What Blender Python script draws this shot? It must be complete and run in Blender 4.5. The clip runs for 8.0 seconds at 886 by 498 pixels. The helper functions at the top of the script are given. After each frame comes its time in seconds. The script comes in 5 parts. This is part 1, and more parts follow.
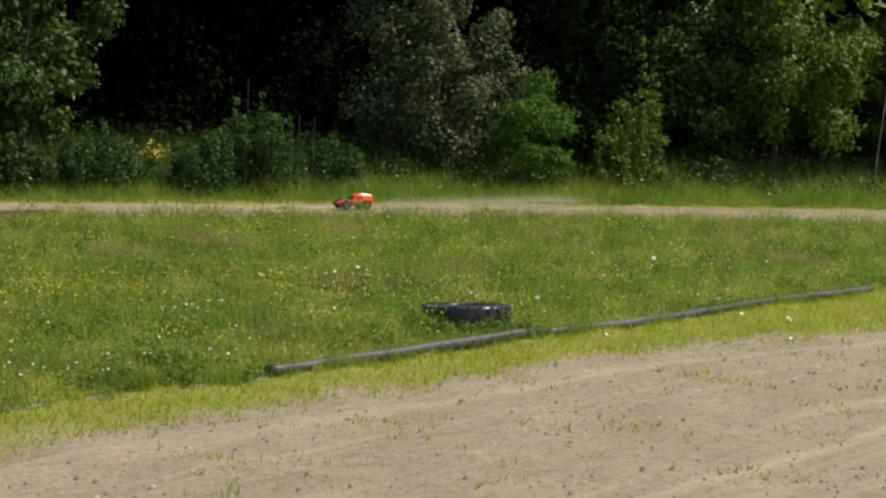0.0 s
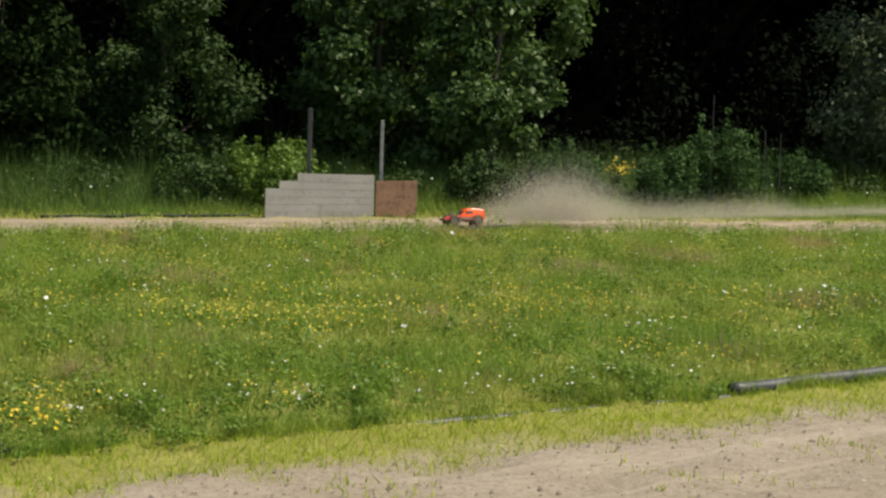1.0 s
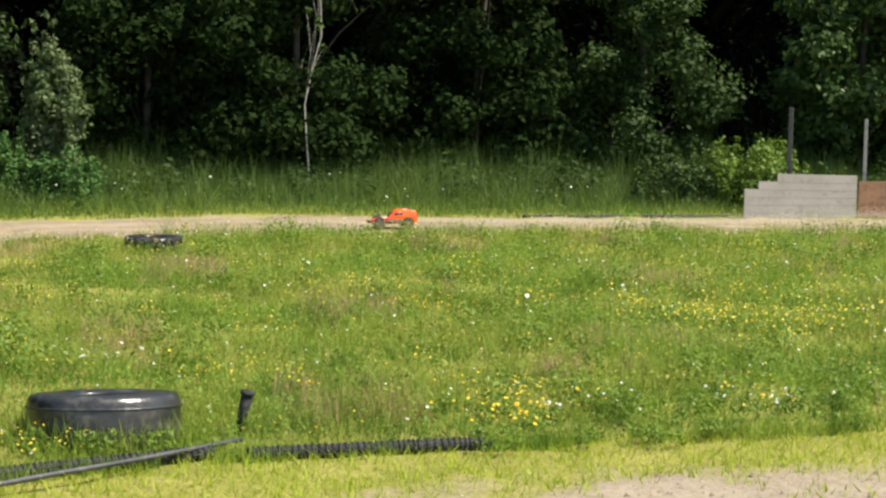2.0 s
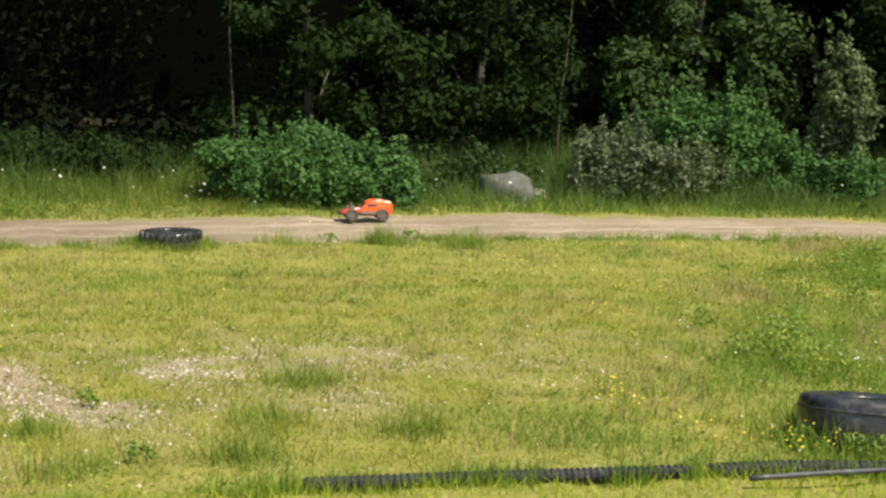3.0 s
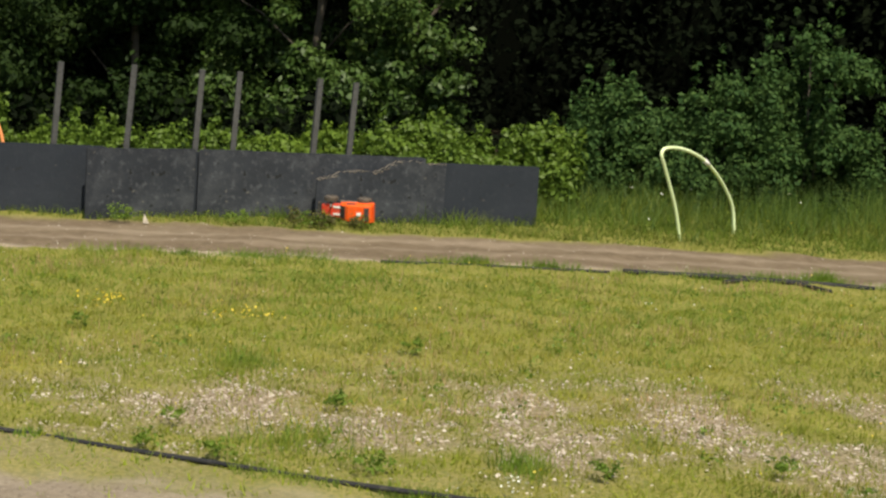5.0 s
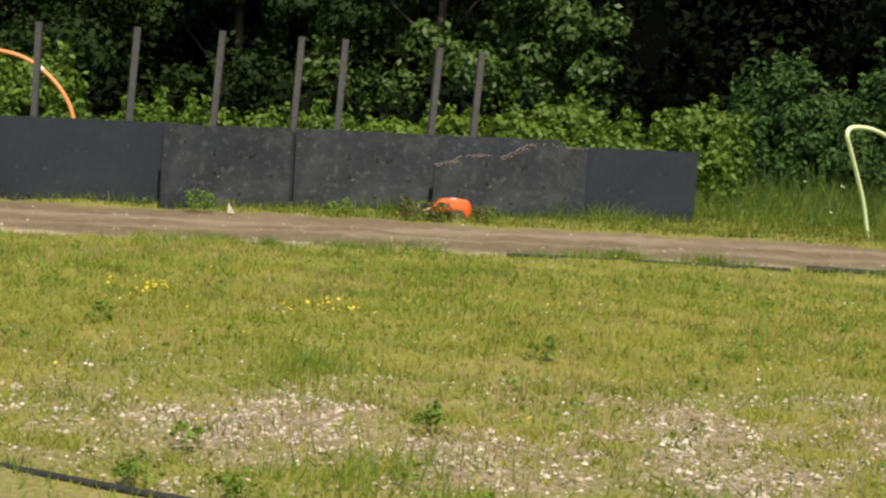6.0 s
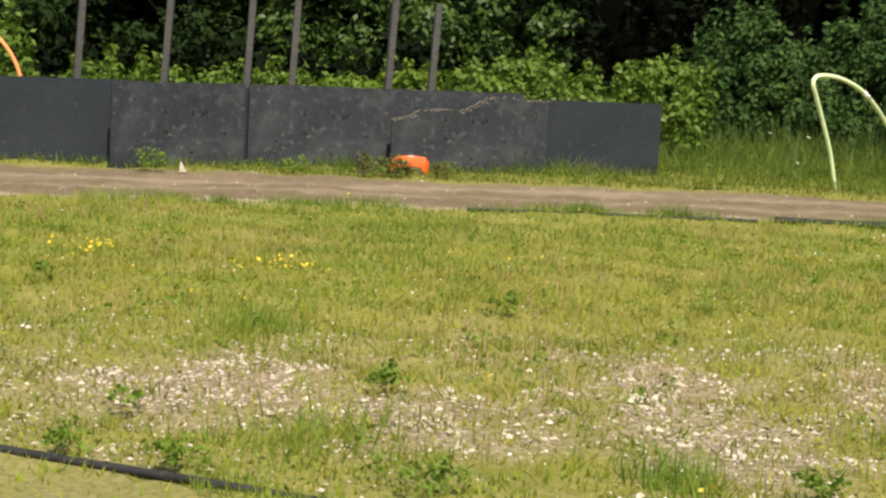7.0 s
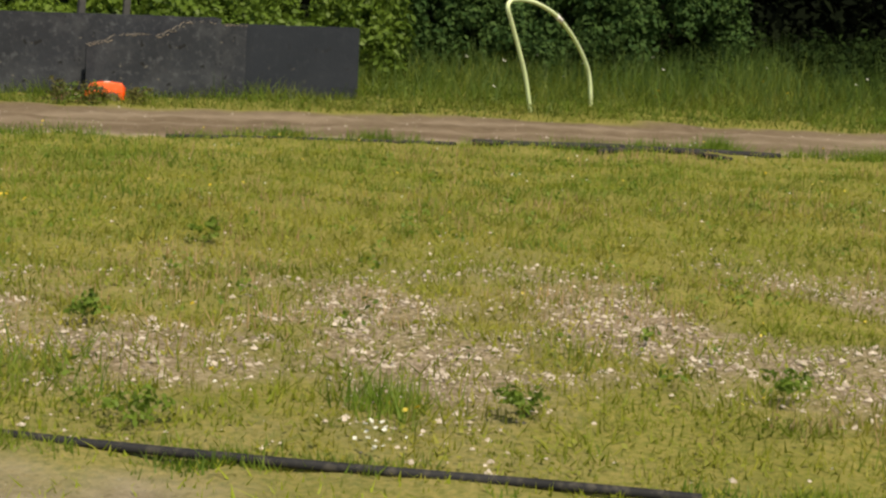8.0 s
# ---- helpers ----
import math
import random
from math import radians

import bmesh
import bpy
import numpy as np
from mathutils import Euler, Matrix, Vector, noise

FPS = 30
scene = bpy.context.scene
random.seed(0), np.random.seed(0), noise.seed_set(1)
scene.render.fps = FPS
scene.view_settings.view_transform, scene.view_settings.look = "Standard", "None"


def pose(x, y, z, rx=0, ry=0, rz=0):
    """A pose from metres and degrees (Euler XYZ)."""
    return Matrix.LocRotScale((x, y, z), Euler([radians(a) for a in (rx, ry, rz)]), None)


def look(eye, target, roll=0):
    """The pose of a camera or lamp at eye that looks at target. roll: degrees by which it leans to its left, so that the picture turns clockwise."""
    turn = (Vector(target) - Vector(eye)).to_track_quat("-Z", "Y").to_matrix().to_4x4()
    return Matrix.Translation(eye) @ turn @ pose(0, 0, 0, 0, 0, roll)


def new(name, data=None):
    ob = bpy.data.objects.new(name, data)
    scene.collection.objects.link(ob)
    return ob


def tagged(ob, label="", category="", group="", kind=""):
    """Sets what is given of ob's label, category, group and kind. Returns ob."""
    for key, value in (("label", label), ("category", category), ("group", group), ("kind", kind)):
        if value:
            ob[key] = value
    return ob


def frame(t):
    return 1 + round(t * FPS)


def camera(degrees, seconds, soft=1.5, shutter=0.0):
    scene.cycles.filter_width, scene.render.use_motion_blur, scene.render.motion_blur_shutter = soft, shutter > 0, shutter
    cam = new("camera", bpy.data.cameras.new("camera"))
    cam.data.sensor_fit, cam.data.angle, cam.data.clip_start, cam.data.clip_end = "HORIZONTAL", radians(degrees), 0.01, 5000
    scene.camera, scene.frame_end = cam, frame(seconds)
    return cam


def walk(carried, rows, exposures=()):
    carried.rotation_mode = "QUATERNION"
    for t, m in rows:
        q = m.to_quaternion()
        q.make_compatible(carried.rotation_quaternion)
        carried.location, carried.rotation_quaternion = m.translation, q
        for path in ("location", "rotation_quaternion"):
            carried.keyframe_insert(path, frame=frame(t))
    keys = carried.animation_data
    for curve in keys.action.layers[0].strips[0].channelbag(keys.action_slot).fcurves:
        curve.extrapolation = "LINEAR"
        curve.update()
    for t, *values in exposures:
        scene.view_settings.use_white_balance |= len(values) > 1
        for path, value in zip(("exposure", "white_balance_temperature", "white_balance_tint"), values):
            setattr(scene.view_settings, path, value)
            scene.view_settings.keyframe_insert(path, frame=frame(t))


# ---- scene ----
# ---------------------------------------------------------------- camera
cam = camera(27.5, 8.0, soft=2.45)

# seconds, x, y, z, yaw to the left of +y, pitch, roll (degrees)
PATH = (
    (0.0, 0.000, 0.000, 1.770, -6.47, -5.49, 2.73),
    (0.5, 0.000, 0.000, 1.770, 1.39, -6.01, 2.16),
    (0.8, 0.000, 0.000, 1.770, 6.25, -5.80, 1.90),
    (1.0, 0.000, 0.000, 1.770, 8.21, -5.56, 1.91),
    (1.2, 0.000, 0.000, 1.770, 9.93, -5.50, 2.00),
    (1.5, 0.000, 0.000, 1.770, 13.40, -5.99, 2.24),
    (2.0, 0.000, 0.000, 1.770, 23.32, -5.92, 0.95),
    (2.2, 0.000, 0.000, 1.770, 28.35, -5.73, 0.40),
    (3.3, 0.000, 0.000, 1.770, 55.18, -7.19, 2.50),
    (3.5, 0.000, 0.000, 1.770, 60.27, -7.42, 2.34),
    (4.0, 0.000, 0.000, 1.770, 71.35, -7.27, 2.35),
    (4.2, 0.000, 0.000, 1.770, 73.58, -7.07, 2.50),
    (4.5, 0.000, 0.000, 1.770, 75.96, -6.97, 2.89),
    (5.0, 0.000, 0.000, 1.770, 78.07, -6.76, 3.61),
    (5.2, -0.300, 0.060, 1.705, 79.66, -6.09, 3.78),
    (6.3, -2.785, 0.608, 1.135, 82.74, -6.13, 3.26),
    (6.5, -2.785, 0.608, 1.135, 82.05, -5.97, 3.33),
    (7.0, -2.785, 0.608, 1.135, 81.34, -7.15, 2.67),
    (7.2, -2.785, 0.608, 1.135, 79.48, -8.64, 2.86),
    (7.5, -2.785, 0.608, 1.135, 74.74, -9.48, 4.41),
    (7.8, -2.785, 0.608, 1.135, 71.83, -9.83, 4.09),
    (8.0, -2.785, 0.608, 1.135, 71.73, -9.07, 2.92),
)


def aim(x, y, z, yaw, pitch, roll):
    """A camera pose from its place and its yaw, pitch and roll."""
    a, b = radians(yaw), radians(pitch)
    way = Vector((-math.sin(a) * math.cos(b), math.cos(a) * math.cos(b), math.sin(b)))
    eye = Vector((x, y, z))
    return look(eye, eye + way, roll)


walk(cam, [(row[0], aim(*row[1:])) for row in PATH],
     [(0.0, 0.42, 7400, 6), (0.5, 0.44, 7350, 6), (1.0, 0.64, 7200, 8), (1.5, 0.84, 7150, 8), (2.0, 1.20, 7150, 8), (3.5, 0.78, 7300, 8), (5.0, 0.50, 7450, 8), (6.5, 0.70, 7600, 8), (7.0, 0.80, 7600, 8), (7.5, 0.56, 7800, 10), (8.0, 0.27, 8000, 10)])

# ---------------------------------------------------------------- light
SUN_EL, SUN_AZ = 56.0, 84.0          # azimuth clockwise from +y, so the sun stands over +x
world = bpy.data.worlds.new("sky")
scene.world = world
world.use_nodes = True
wn = world.node_tree.nodes
sky = wn.new("ShaderNodeTexSky")
sky.sky_type = "NISHITA"
sky.sun_disc = False
sky.sun_elevation, sky.sun_rotation = radians(SUN_EL), radians(SUN_AZ)
world.node_tree.links.new(sky.outputs[0], wn["Background"].inputs[0])
wn["Background"].inputs[1].default_value = 0.105
sun_data = bpy.data.lights.new("sun", "SUN")
sun_data.energy, sun_data.angle, sun_data.color = 4.2, radians(0.53), (1.0, 0.95, 0.86)
sun = new("sun", sun_data)
ce = math.cos(radians(SUN_EL))
SUN_DIR = Vector((ce * math.sin(radians(SUN_AZ)), ce * math.cos(radians(SUN_AZ)), math.sin(radians(SUN_EL))))
sun.matrix_world = look(SUN_DIR * 60, (0, 0, 0))


# ---------------------------------------------------------------- materials
def mix_rgb(nt, fac, a, b, blend="MIX"):
    n = nt.nodes.new("ShaderNodeMix")
    n.data_type, n.blend_type = "RGBA", blend
    for socket, v in ((n.inputs[0], fac), (n.inputs[6], a), (n.inputs[7], b)):
        if isinstance(v, (int, float)):
            socket.default_value = v
        elif isinstance(v, tuple):
            socket.default_value = (*v, 1)
        else:
            nt.links.new(v, socket)
    return n.outputs[2]


def noise_tex(nt, scale, detail=4.0, rough=0.6, coord=None):
    n = nt.nodes.new("ShaderNodeTexNoise")
    n.inputs["Scale"].default_value, n.inputs["Detail"].default_value, n.inputs["Roughness"].default_value = scale, detail, rough
    nt.links.new(coord if coord else nt.nodes["coord"].outputs["Object"], n.inputs["Vector"])
    return n.outputs["Fac"]


def ramp(nt, fac, lo, hi):
    n = nt.nodes.new("ShaderNodeMapRange")
    n.inputs["From Min"].default_value, n.inputs["From Max"].default_value = lo, hi
    nt.links.new(fac, n.inputs["Value"])
    return n.outputs["Result"]


def mul(nt, fac, k):
    n = nt.nodes.new("ShaderNodeMath")
    n.operation = "MULTIPLY"
    nt.links.new(fac, n.inputs[0])
    n.inputs[1].default_value = k
    return n.outputs[0]


def material(name, a, b, scale=6.0, rough=0.8, metal=0.0, fine=None, fine_scale=60.0, bump=0.0, bump_scale=80.0, spec=0.4):
    """Two tones mixed by coarse noise, a third tone in fine specks, and a fine relief."""
    m = bpy.data.materials.new(name)
    m.use_nodes = True
    nt = m.node_tree
    p = nt.nodes["Principled BSDF"]
    nt.nodes.new("ShaderNodeTexCoord").name = "coord"
    col = mix_rgb(nt, ramp(nt, noise_tex(nt, scale), 0.35, 0.65), a, b)
    if fine:
        col = mix_rgb(nt, ramp(nt, noise_tex(nt, fine_scale, 3), 0.52, 0.7), col, fine)
    nt.links.new(col, p.inputs["Base Color"])
    p.inputs["Roughness"].default_value, p.inputs["Metallic"].default_value = rough, metal
    p.inputs["Specular IOR Level"].default_value = spec
    if bump:
        bn = nt.nodes.new("ShaderNodeBump")
        bn.inputs["Strength"].default_value, bn.inputs["Distance"].default_value = bump, 0.01
        nt.links.new(noise_tex(nt, bump_scale, 5), bn.inputs["Height"])
        nt.links.new(bn.outputs["Normal"], p.inputs["Normal"])
    return m


def leafy(name, a, b, c, rough=0.55, through_part=0.35, patch=0.35, spec=0.3, mottle=0.0):
    """Leaves and blades: tone differs from leaf to leaf and from patch to patch; some light passes through."""
    m = bpy.data.materials.new(name)
    m.use_nodes = True
    nt = m.node_tree
    p = nt.nodes["Principled BSDF"]
    nt.nodes.new("ShaderNodeTexCoord").name = "coord"
    geo = nt.nodes.new("ShaderNodeNewGeometry")
    col = mix_rgb(nt, geo.outputs["Random Per Island"], a, b)
    col = mix_rgb(nt, ramp(nt, noise_tex(nt, patch, 4), 0.42, 0.68), col, c)
    if mottle:
        col = mix_rgb(nt, ramp(nt, noise_tex(nt, mottle, 5, 0.65), 0.47, 0.66), col, tuple(0.72 * v for v in a))
    nt.links.new(col, p.inputs["Base Color"])
    p.inputs["Roughness"].default_value = rough
    p.inputs["Specular IOR Level"].default_value = spec
    t = nt.nodes.new("ShaderNodeBsdfTranslucent")
    nt.links.new(col, t.inputs["Color"])
    mx = nt.nodes.new("ShaderNodeMixShader")
    mx.inputs[0].default_value = through_part
    nt.links.new(p.outputs[0], mx.inputs[1])
    nt.links.new(t.outputs[0], mx.inputs[2])
    nt.links.new(mx.outputs[0], nt.nodes["Material Output"].inputs[0])
    return m


M_MEADOW = leafy("meadow_grass", (0.122, 0.228, 0.026), (0.215, 0.325, 0.044), (0.29, 0.325, 0.058), through_part=0.5, patch=0.7, mottle=1.9)
M_SHORT = leafy("short_grass", (0.175, 0.24, 0.021), (0.305, 0.325, 0.045), (0.40, 0.35, 0.07), through_part=0.45, patch=1.3, mottle=2.6)
M_VERGE = leafy("verge_grass", (0.26, 0.33, 0.022), (0.36, 0.41, 0.04), (0.30, 0.38, 0.03), through_part=0.45)
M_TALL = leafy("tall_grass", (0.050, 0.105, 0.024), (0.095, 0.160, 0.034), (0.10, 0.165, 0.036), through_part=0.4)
M_BANK = leafy("bank_weeds", (0.085, 0.145, 0.018), (0.155, 0.215, 0.028), (0.18, 0.20, 0.035), through_part=0.45, patch=0.8, mottle=1.7)
M_STRAW = leafy("dry_stalk", (0.36, 0.26, 0.13), (0.44, 0.33, 0.18), (0.38, 0.27, 0.13), through_part=0.3)
M_LEAF = {
    # leaves darkened in colour for the shade of the second row
    "dark": leafy("leaf_dark_shaded", (0.009, 0.021, 0.006), (0.021, 0.039, 0.009), (0.015, 0.030, 0.007), 0.8, through_part=0.25, spec=0.06),
    # near-black leaves: the shade inside the wood is put into their colour
    "deep": leafy("leaf_deep_shade", (0.0042, 0.0062, 0.0036), (0.008, 0.012, 0.0055), (0.0055, 0.0088, 0.0045), 0.95, through_part=0.1, spec=0.02),
    "shade": leafy("leaf_shade", (0.018, 0.042, 0.010), (0.042, 0.074, 0.016), (0.030, 0.060, 0.012), 0.65, through_part=0.28, spec=0.2),
    "fence": leafy("leaf_fence", (0.008, 0.021, 0.005), (0.029, 0.055, 0.010), (0.013, 0.030, 0.006), 0.7, through_part=0.28, spec=0.15),
    "mid": leafy("leaf_mid", (0.022, 0.050, 0.012), (0.056, 0.096, 0.022), (0.036, 0.070, 0.015), through_part=0.3, spec=0.2),
    "maple": leafy("leaf_maple", (0.034, 0.075, 0.016), (0.085, 0.14, 0.032), (0.05, 0.10, 0.02), 0.5, through_part=0.3, spec=0.3),
    "vine": leafy("leaf_vine", (0.07, 0.11, 0.038), (0.15, 0.18, 0.085), (0.06, 0.105, 0.03), 0.6, through_part=0.3),
    "lush": leafy("leaf_lush", (0.045, 0.115, 0.030), (0.10, 0.185, 0.045), (0.055, 0.13, 0.038), 0.65, through_part=0.35, spec=0.15),
    "dull": leafy("leaf_dull", (0.085, 0.085, 0.03), (0.14, 0.125, 0.05), (0.07, 0.085, 0.025), 0.7, through_part=0.3, spec=0.1),
    "light": leafy("leaf_light", (0.065, 0.125, 0.016), (0.13, 0.205, 0.028), (0.10, 0.17, 0.022), through_part=0.35),
    "grey": leafy("leaf_grey", (0.058, 0.085, 0.036), (0.112, 0.14, 0.066), (0.07, 0.10, 0.044), through_part=0.3),
    "sumac": leafy("leaf_sumac", (0.021, 0.058, 0.015), (0.066, 0.122, 0.032), (0.033, 0.077, 0.02), 0.7, through_part=0.3, spec=0.15),
    "spruce": leafy("leaf_spruce", (0.045, 0.110, 0.018), (0.085, 0.165, 0.026), (0.07, 0.14, 0.022), 0.7, through_part=0.25, spec=0.1),
    "weed": leafy("leaf_weed", (0.09, 0.165, 0.022), (0.17, 0.26, 0.035), (0.15, 0.23, 0.03), through_part=0.4),
}
M_YELLOW = leafy("petal_yellow", (0.70, 0.52, 0.03), (0.80, 0.68, 0.16), (0.68, 0.50, 0.04), through_part=0.25)
M_WHITE = leafy("petal_white", (0.75, 0.76, 0.70), (0.82, 0.82, 0.78), (0.70, 0.72, 0.62), through_part=0.25)
M_BARK = material("bark", (0.055, 0.045, 0.035), (0.09, 0.078, 0.06), 9, 0.9, fine=(0.05, 0.04, 0.03), fine_scale=40, bump=0.6)
M_PALE_BARK = material("pale_bark", (0.42, 0.40, 0.36), (0.30, 0.28, 0.25), 6, 0.8, fine=(0.08, 0.07, 0.06), fine_scale=25, bump=0.3)
M_RUBBER = material("tyre_rubber", (0.010, 0.010, 0.011), (0.030, 0.030, 0.031), 7, 0.30, fine=(0.075, 0.072, 0.065), fine_scale=16, bump=0.9, bump_scale=7, spec=0.6)
M_PIPE = material("pipe_plastic", (0.014, 0.015, 0.017), (0.026, 0.027, 0.029), 5, 0.7, fine=(0.06, 0.056, 0.048), fine_scale=30, spec=0.2)
M_GREY_PIPE = material("weathered_pipe", (0.018, 0.020, 0.023), (0.040, 0.042, 0.045), 4, 0.5, fine=(0.10, 0.09, 0.075), fine_scale=26, spec=0.5)


def board_material(name, a, b, scuff, amount):
    """Dark painted sheet: cloudy tone, pale scuffs, rubbed streaks and a few dark pits."""
    m = material(name, a, b, 2.4, 0.72, bump=0.3, bump_scale=45, spec=0.3)
    nt = m.node_tree
    p = nt.nodes["Principled BSDF"]
    col = p.inputs["Base Color"].links[0].from_socket
    col = mix_rgb(nt, mul(nt, ramp(nt, noise_tex(nt, 3.2, 7, 0.72), 0.47, 0.70), 0.75 * amount), col, scuff)
    col = mix_rgb(nt, mul(nt, ramp(nt, noise_tex(nt, 17, 5, 0.7), 0.54, 0.68), 0.7 * amount), col, tuple(1.25 * v for v in scuff))
    col = mix_rgb(nt, mul(nt, ramp(nt, noise_tex(nt, 13, 2), 0.655, 0.70), amount), col, (0.008, 0.009, 0.010))
    col = mix_rgb(nt, mul(nt, ramp(nt, noise_tex(nt, 21, 2, 0.5), 0.72, 0.75), 0.7 * amount), col, (0.15, 0.14, 0.12))
    nt.links.new(col, p.inputs["Base Color"])
    return m


M_BOARD = board_material("painted_board", (0.015, 0.018, 0.024), (0.024, 0.029, 0.037), (0.060, 0.066, 0.074), 1.0)
M_BOARD_DARK = board_material("smooth_dark_board", (0.012, 0.017, 0.025), (0.017, 0.022, 0.031), (0.028, 0.034, 0.043), 0.4)
M_BOARD_EDGE = material("chipped_edge", (0.30, 0.25, 0.19), (0.20, 0.17, 0.13), 18, 0.9, bump=0.4)
M_POST = material("grey_timber", (0.045, 0.047, 0.047), (0.072, 0.073, 0.071), 5, 0.85, fine=(0.038, 0.038, 0.037), fine_scale=30, bump=0.3)
M_METAL = material("dull_metal", (0.22, 0.22, 0.215), (0.30, 0.295, 0.285), 6, 0.55, fine=(0.14, 0.13, 0.12), fine_scale=30)
M_RED = material("red_plastic", (0.70, 0.06, 0.03), (0.62, 0.05, 0.03), 8, 0.35, fine=(0.4, 0.12, 0.08), fine_scale=40)
M_SIDING = material("grey_siding", (0.245, 0.232, 0.21), (0.29, 0.275, 0.25), 3, 0.8, fine=(0.20, 0.19, 0.17), fine_scale=12, bump=0.15)
M_PLY = material("brown_plywood", (0.13, 0.070, 0.040), (0.19, 0.105, 0.06), 4, 0.8, fine=(0.07, 0.04, 0.026), fine_scale=14, bump=0.2)
M_GREENPIPE = material("pale_green_pipe", (0.66, 0.80, 0.44), (0.72, 0.84, 0.52), 2, 0.4, fine=(0.6, 0.68, 0.42), fine_scale=20)
M_ORANGEPIPE = material("orange_pipe", (0.78, 0.30, 0.12), (0.72, 0.25, 0.09), 2, 0.4)
M_STONE = material("pale_stone", (0.30, 0.255, 0.20), (0.56, 0.50, 0.42), 14, 0.9, bump=0.3)
M_CLOD = material("dark_clod", (0.09, 0.072, 0.055), (0.14, 0.115, 0.09), 9, 0.95)
M_ROCK = material("grey_rock", (0.065, 0.066, 0.062), (0.105, 0.104, 0.097), 4, 0.9, fine=(0.15, 0.145, 0.13), fine_scale=18, bump=0.7, bump_scale=30)
M_PLASTER = material("white_card", (0.72, 0.72, 0.68), (0.80, 0.79, 0.76), 6, 0.7)
M_ORANGE = material("orange_shell", (0.92, 0.115, 0.018), (0.88, 0.09, 0.012), 5, 0.28, fine=(0.70, 0.16, 0.06), fine_scale=40, spec=0.5)
M_DARKPLASTIC = material("dark_plastic", (0.02, 0.02, 0.022), (0.04, 0.038, 0.036), 9, 0.55, fine=(0.16, 0.13, 0.10), fine_scale=45)
M_DUSTY = material("dusty_chassis", (0.24, 0.18, 0.15), (0.15, 0.11, 0.09), 14, 0.7, fine=(0.10, 0.09, 0.08), fine_scale=40)
M_CARTYRE = material("small_tyre", (0.035, 0.032, 0.03), (0.12, 0.095, 0.07), 16, 0.85, bump=0.4)
M_RIM = material("dusty_rim", (0.15, 0.13, 0.11), (0.10, 0.085, 0.07), 12, 0.55)
M_DUST = leafy("dust", (0.56, 0.525, 0.44), (0.62, 0.58, 0.49), (0.58, 0.545, 0.46), 1.0, through_part=0.5, spec=0.0)


# ---------------------------------------------------------------- plan
TRACK_NEAR = [(60, 36), (22, 27.6), (14, 25.6), (8.8, 24.3), (5.3, 23.6), (2.0, 22.4), (-2.8, 20.1), (-6.0, 18.2), (-8.4, 16.6), (-10.0, 14.9),
              (-11.1, 12.9), (-11.7, 11.0), (-12.7, 8.1), (-13.45, 5.0), (-13.62, 3.9), (-13.7, 0), (-13.9, -4), (-14.6, -9), (-17, -18), (-24, -40)]
TRACK_FAR = [(60, 40), (22, 31), (14, 28.6), (9.9, 27.1), (4.1, 25.2), (1.3, 24.0), (-3.2, 21.9), (-5.05, 20.8), (-7.9, 19.0), (-10.1, 17.9),
             (-12.0, 15.6), (-13.54, 12.85), (-14.43, 9.6), (-15.06, 6.9), (-15.5, 4.4), (-15.55, 2.6), (-15.85, -0.7), (-16.2, -4), (-17, -9), (-19.5, -18), (-27, -40)]
DIRT_EDGE = [(40, 34), (12, 19), (7.5, 15.5), (4.8, 13.35), (3.3, 12.35), (2.0, 11.4), (0.8, 10.15), (0.0, 9.4), (-1.2, 8.25), (-2.3, 7.5), (-2.9, 6.75), (-3.7, 5.6),
             (-4.35, 4.3), (-5.15, 2.95), (-5.92, 1.85), (-6.5, 1.08), (-6.95, 0.28), (-7.6, -1), (-8.2, -3.5), (-9.5, -8), (-14, -25)]
PIPE_LINE = [(5.7, 15.75), (4.2, 14.35), (3.3, 13.4), (2.15, 12.3), (1.5, 11.7), (0.83, 10.95), (0.25, 10.35), (-0.65, 9.6), (-1.35, 9.0), (-2.1, 8.4), (-2.9, 7.75),
             (-3.3, 7.4), (-3.9, 6.9), (-4.3, 6.5), (-4.55, 6.15), (-4.85, 5.55), (-5.15, 4.95), (-5.47, 4.25), (-5.87, 3.0), (-6.2, 2.35), (-6.55, 1.62), (-6.74, 1.25), (-6.94, 0.9), (-7.2, 0.5), (-7.5, 0.05), (-9, -2.4)]


def inside(poly, x, y):
    """Which of the points lie inside the polygon."""
    res = np.zeros(len(x), bool)
    n = len(poly)
    for i in range(n):
        (x0, y0), (x1, y1) = poly[i], poly[(i + 1) % n]
        if y0 == y1:
            continue
        cross = ((y0 > y) != (y1 > y)) & (x < (x1 - x0) * (y - y0) / (y1 - y0) + x0)
        res ^= cross
    return res


def away(line, x, y):
    """The distance of the points from a polyline."""
    best = np.full(len(x), 1e9)
    for (x0, y0), (x1, y1) in zip(line[:-1], line[1:]):
        dx, dy = x1 - x0, y1 - y0
        t = np.clip(((x - x0) * dx + (y - y0) * dy) / (dx * dx + dy * dy), 0, 1)
        best = np.minimum(best, np.hypot(x - x0 - t * dx, y - y0 - t * dy))
    return best


INFIELD = TRACK_NEAR + [(90, -60)]
OUTER = TRACK_FAR + [(120, -80)]
DIRT = DIRT_EDGE + [(60, -60)]


def lumps(x, y, size, seed):
    """Smooth random field of about -1 to 1 over the plan, from a few waves."""
    r = np.random.RandomState(seed)
    v = np.zeros(len(x))
    for k in range(9):
        a, f = r.uniform(0, 6.283), r.uniform(0.6, 1.7) * 6.283 / size
        v += np.sin((x * np.cos(a) + y * np.sin(a)) * f + r.uniform(0, 6.283))
    return v / 3.6


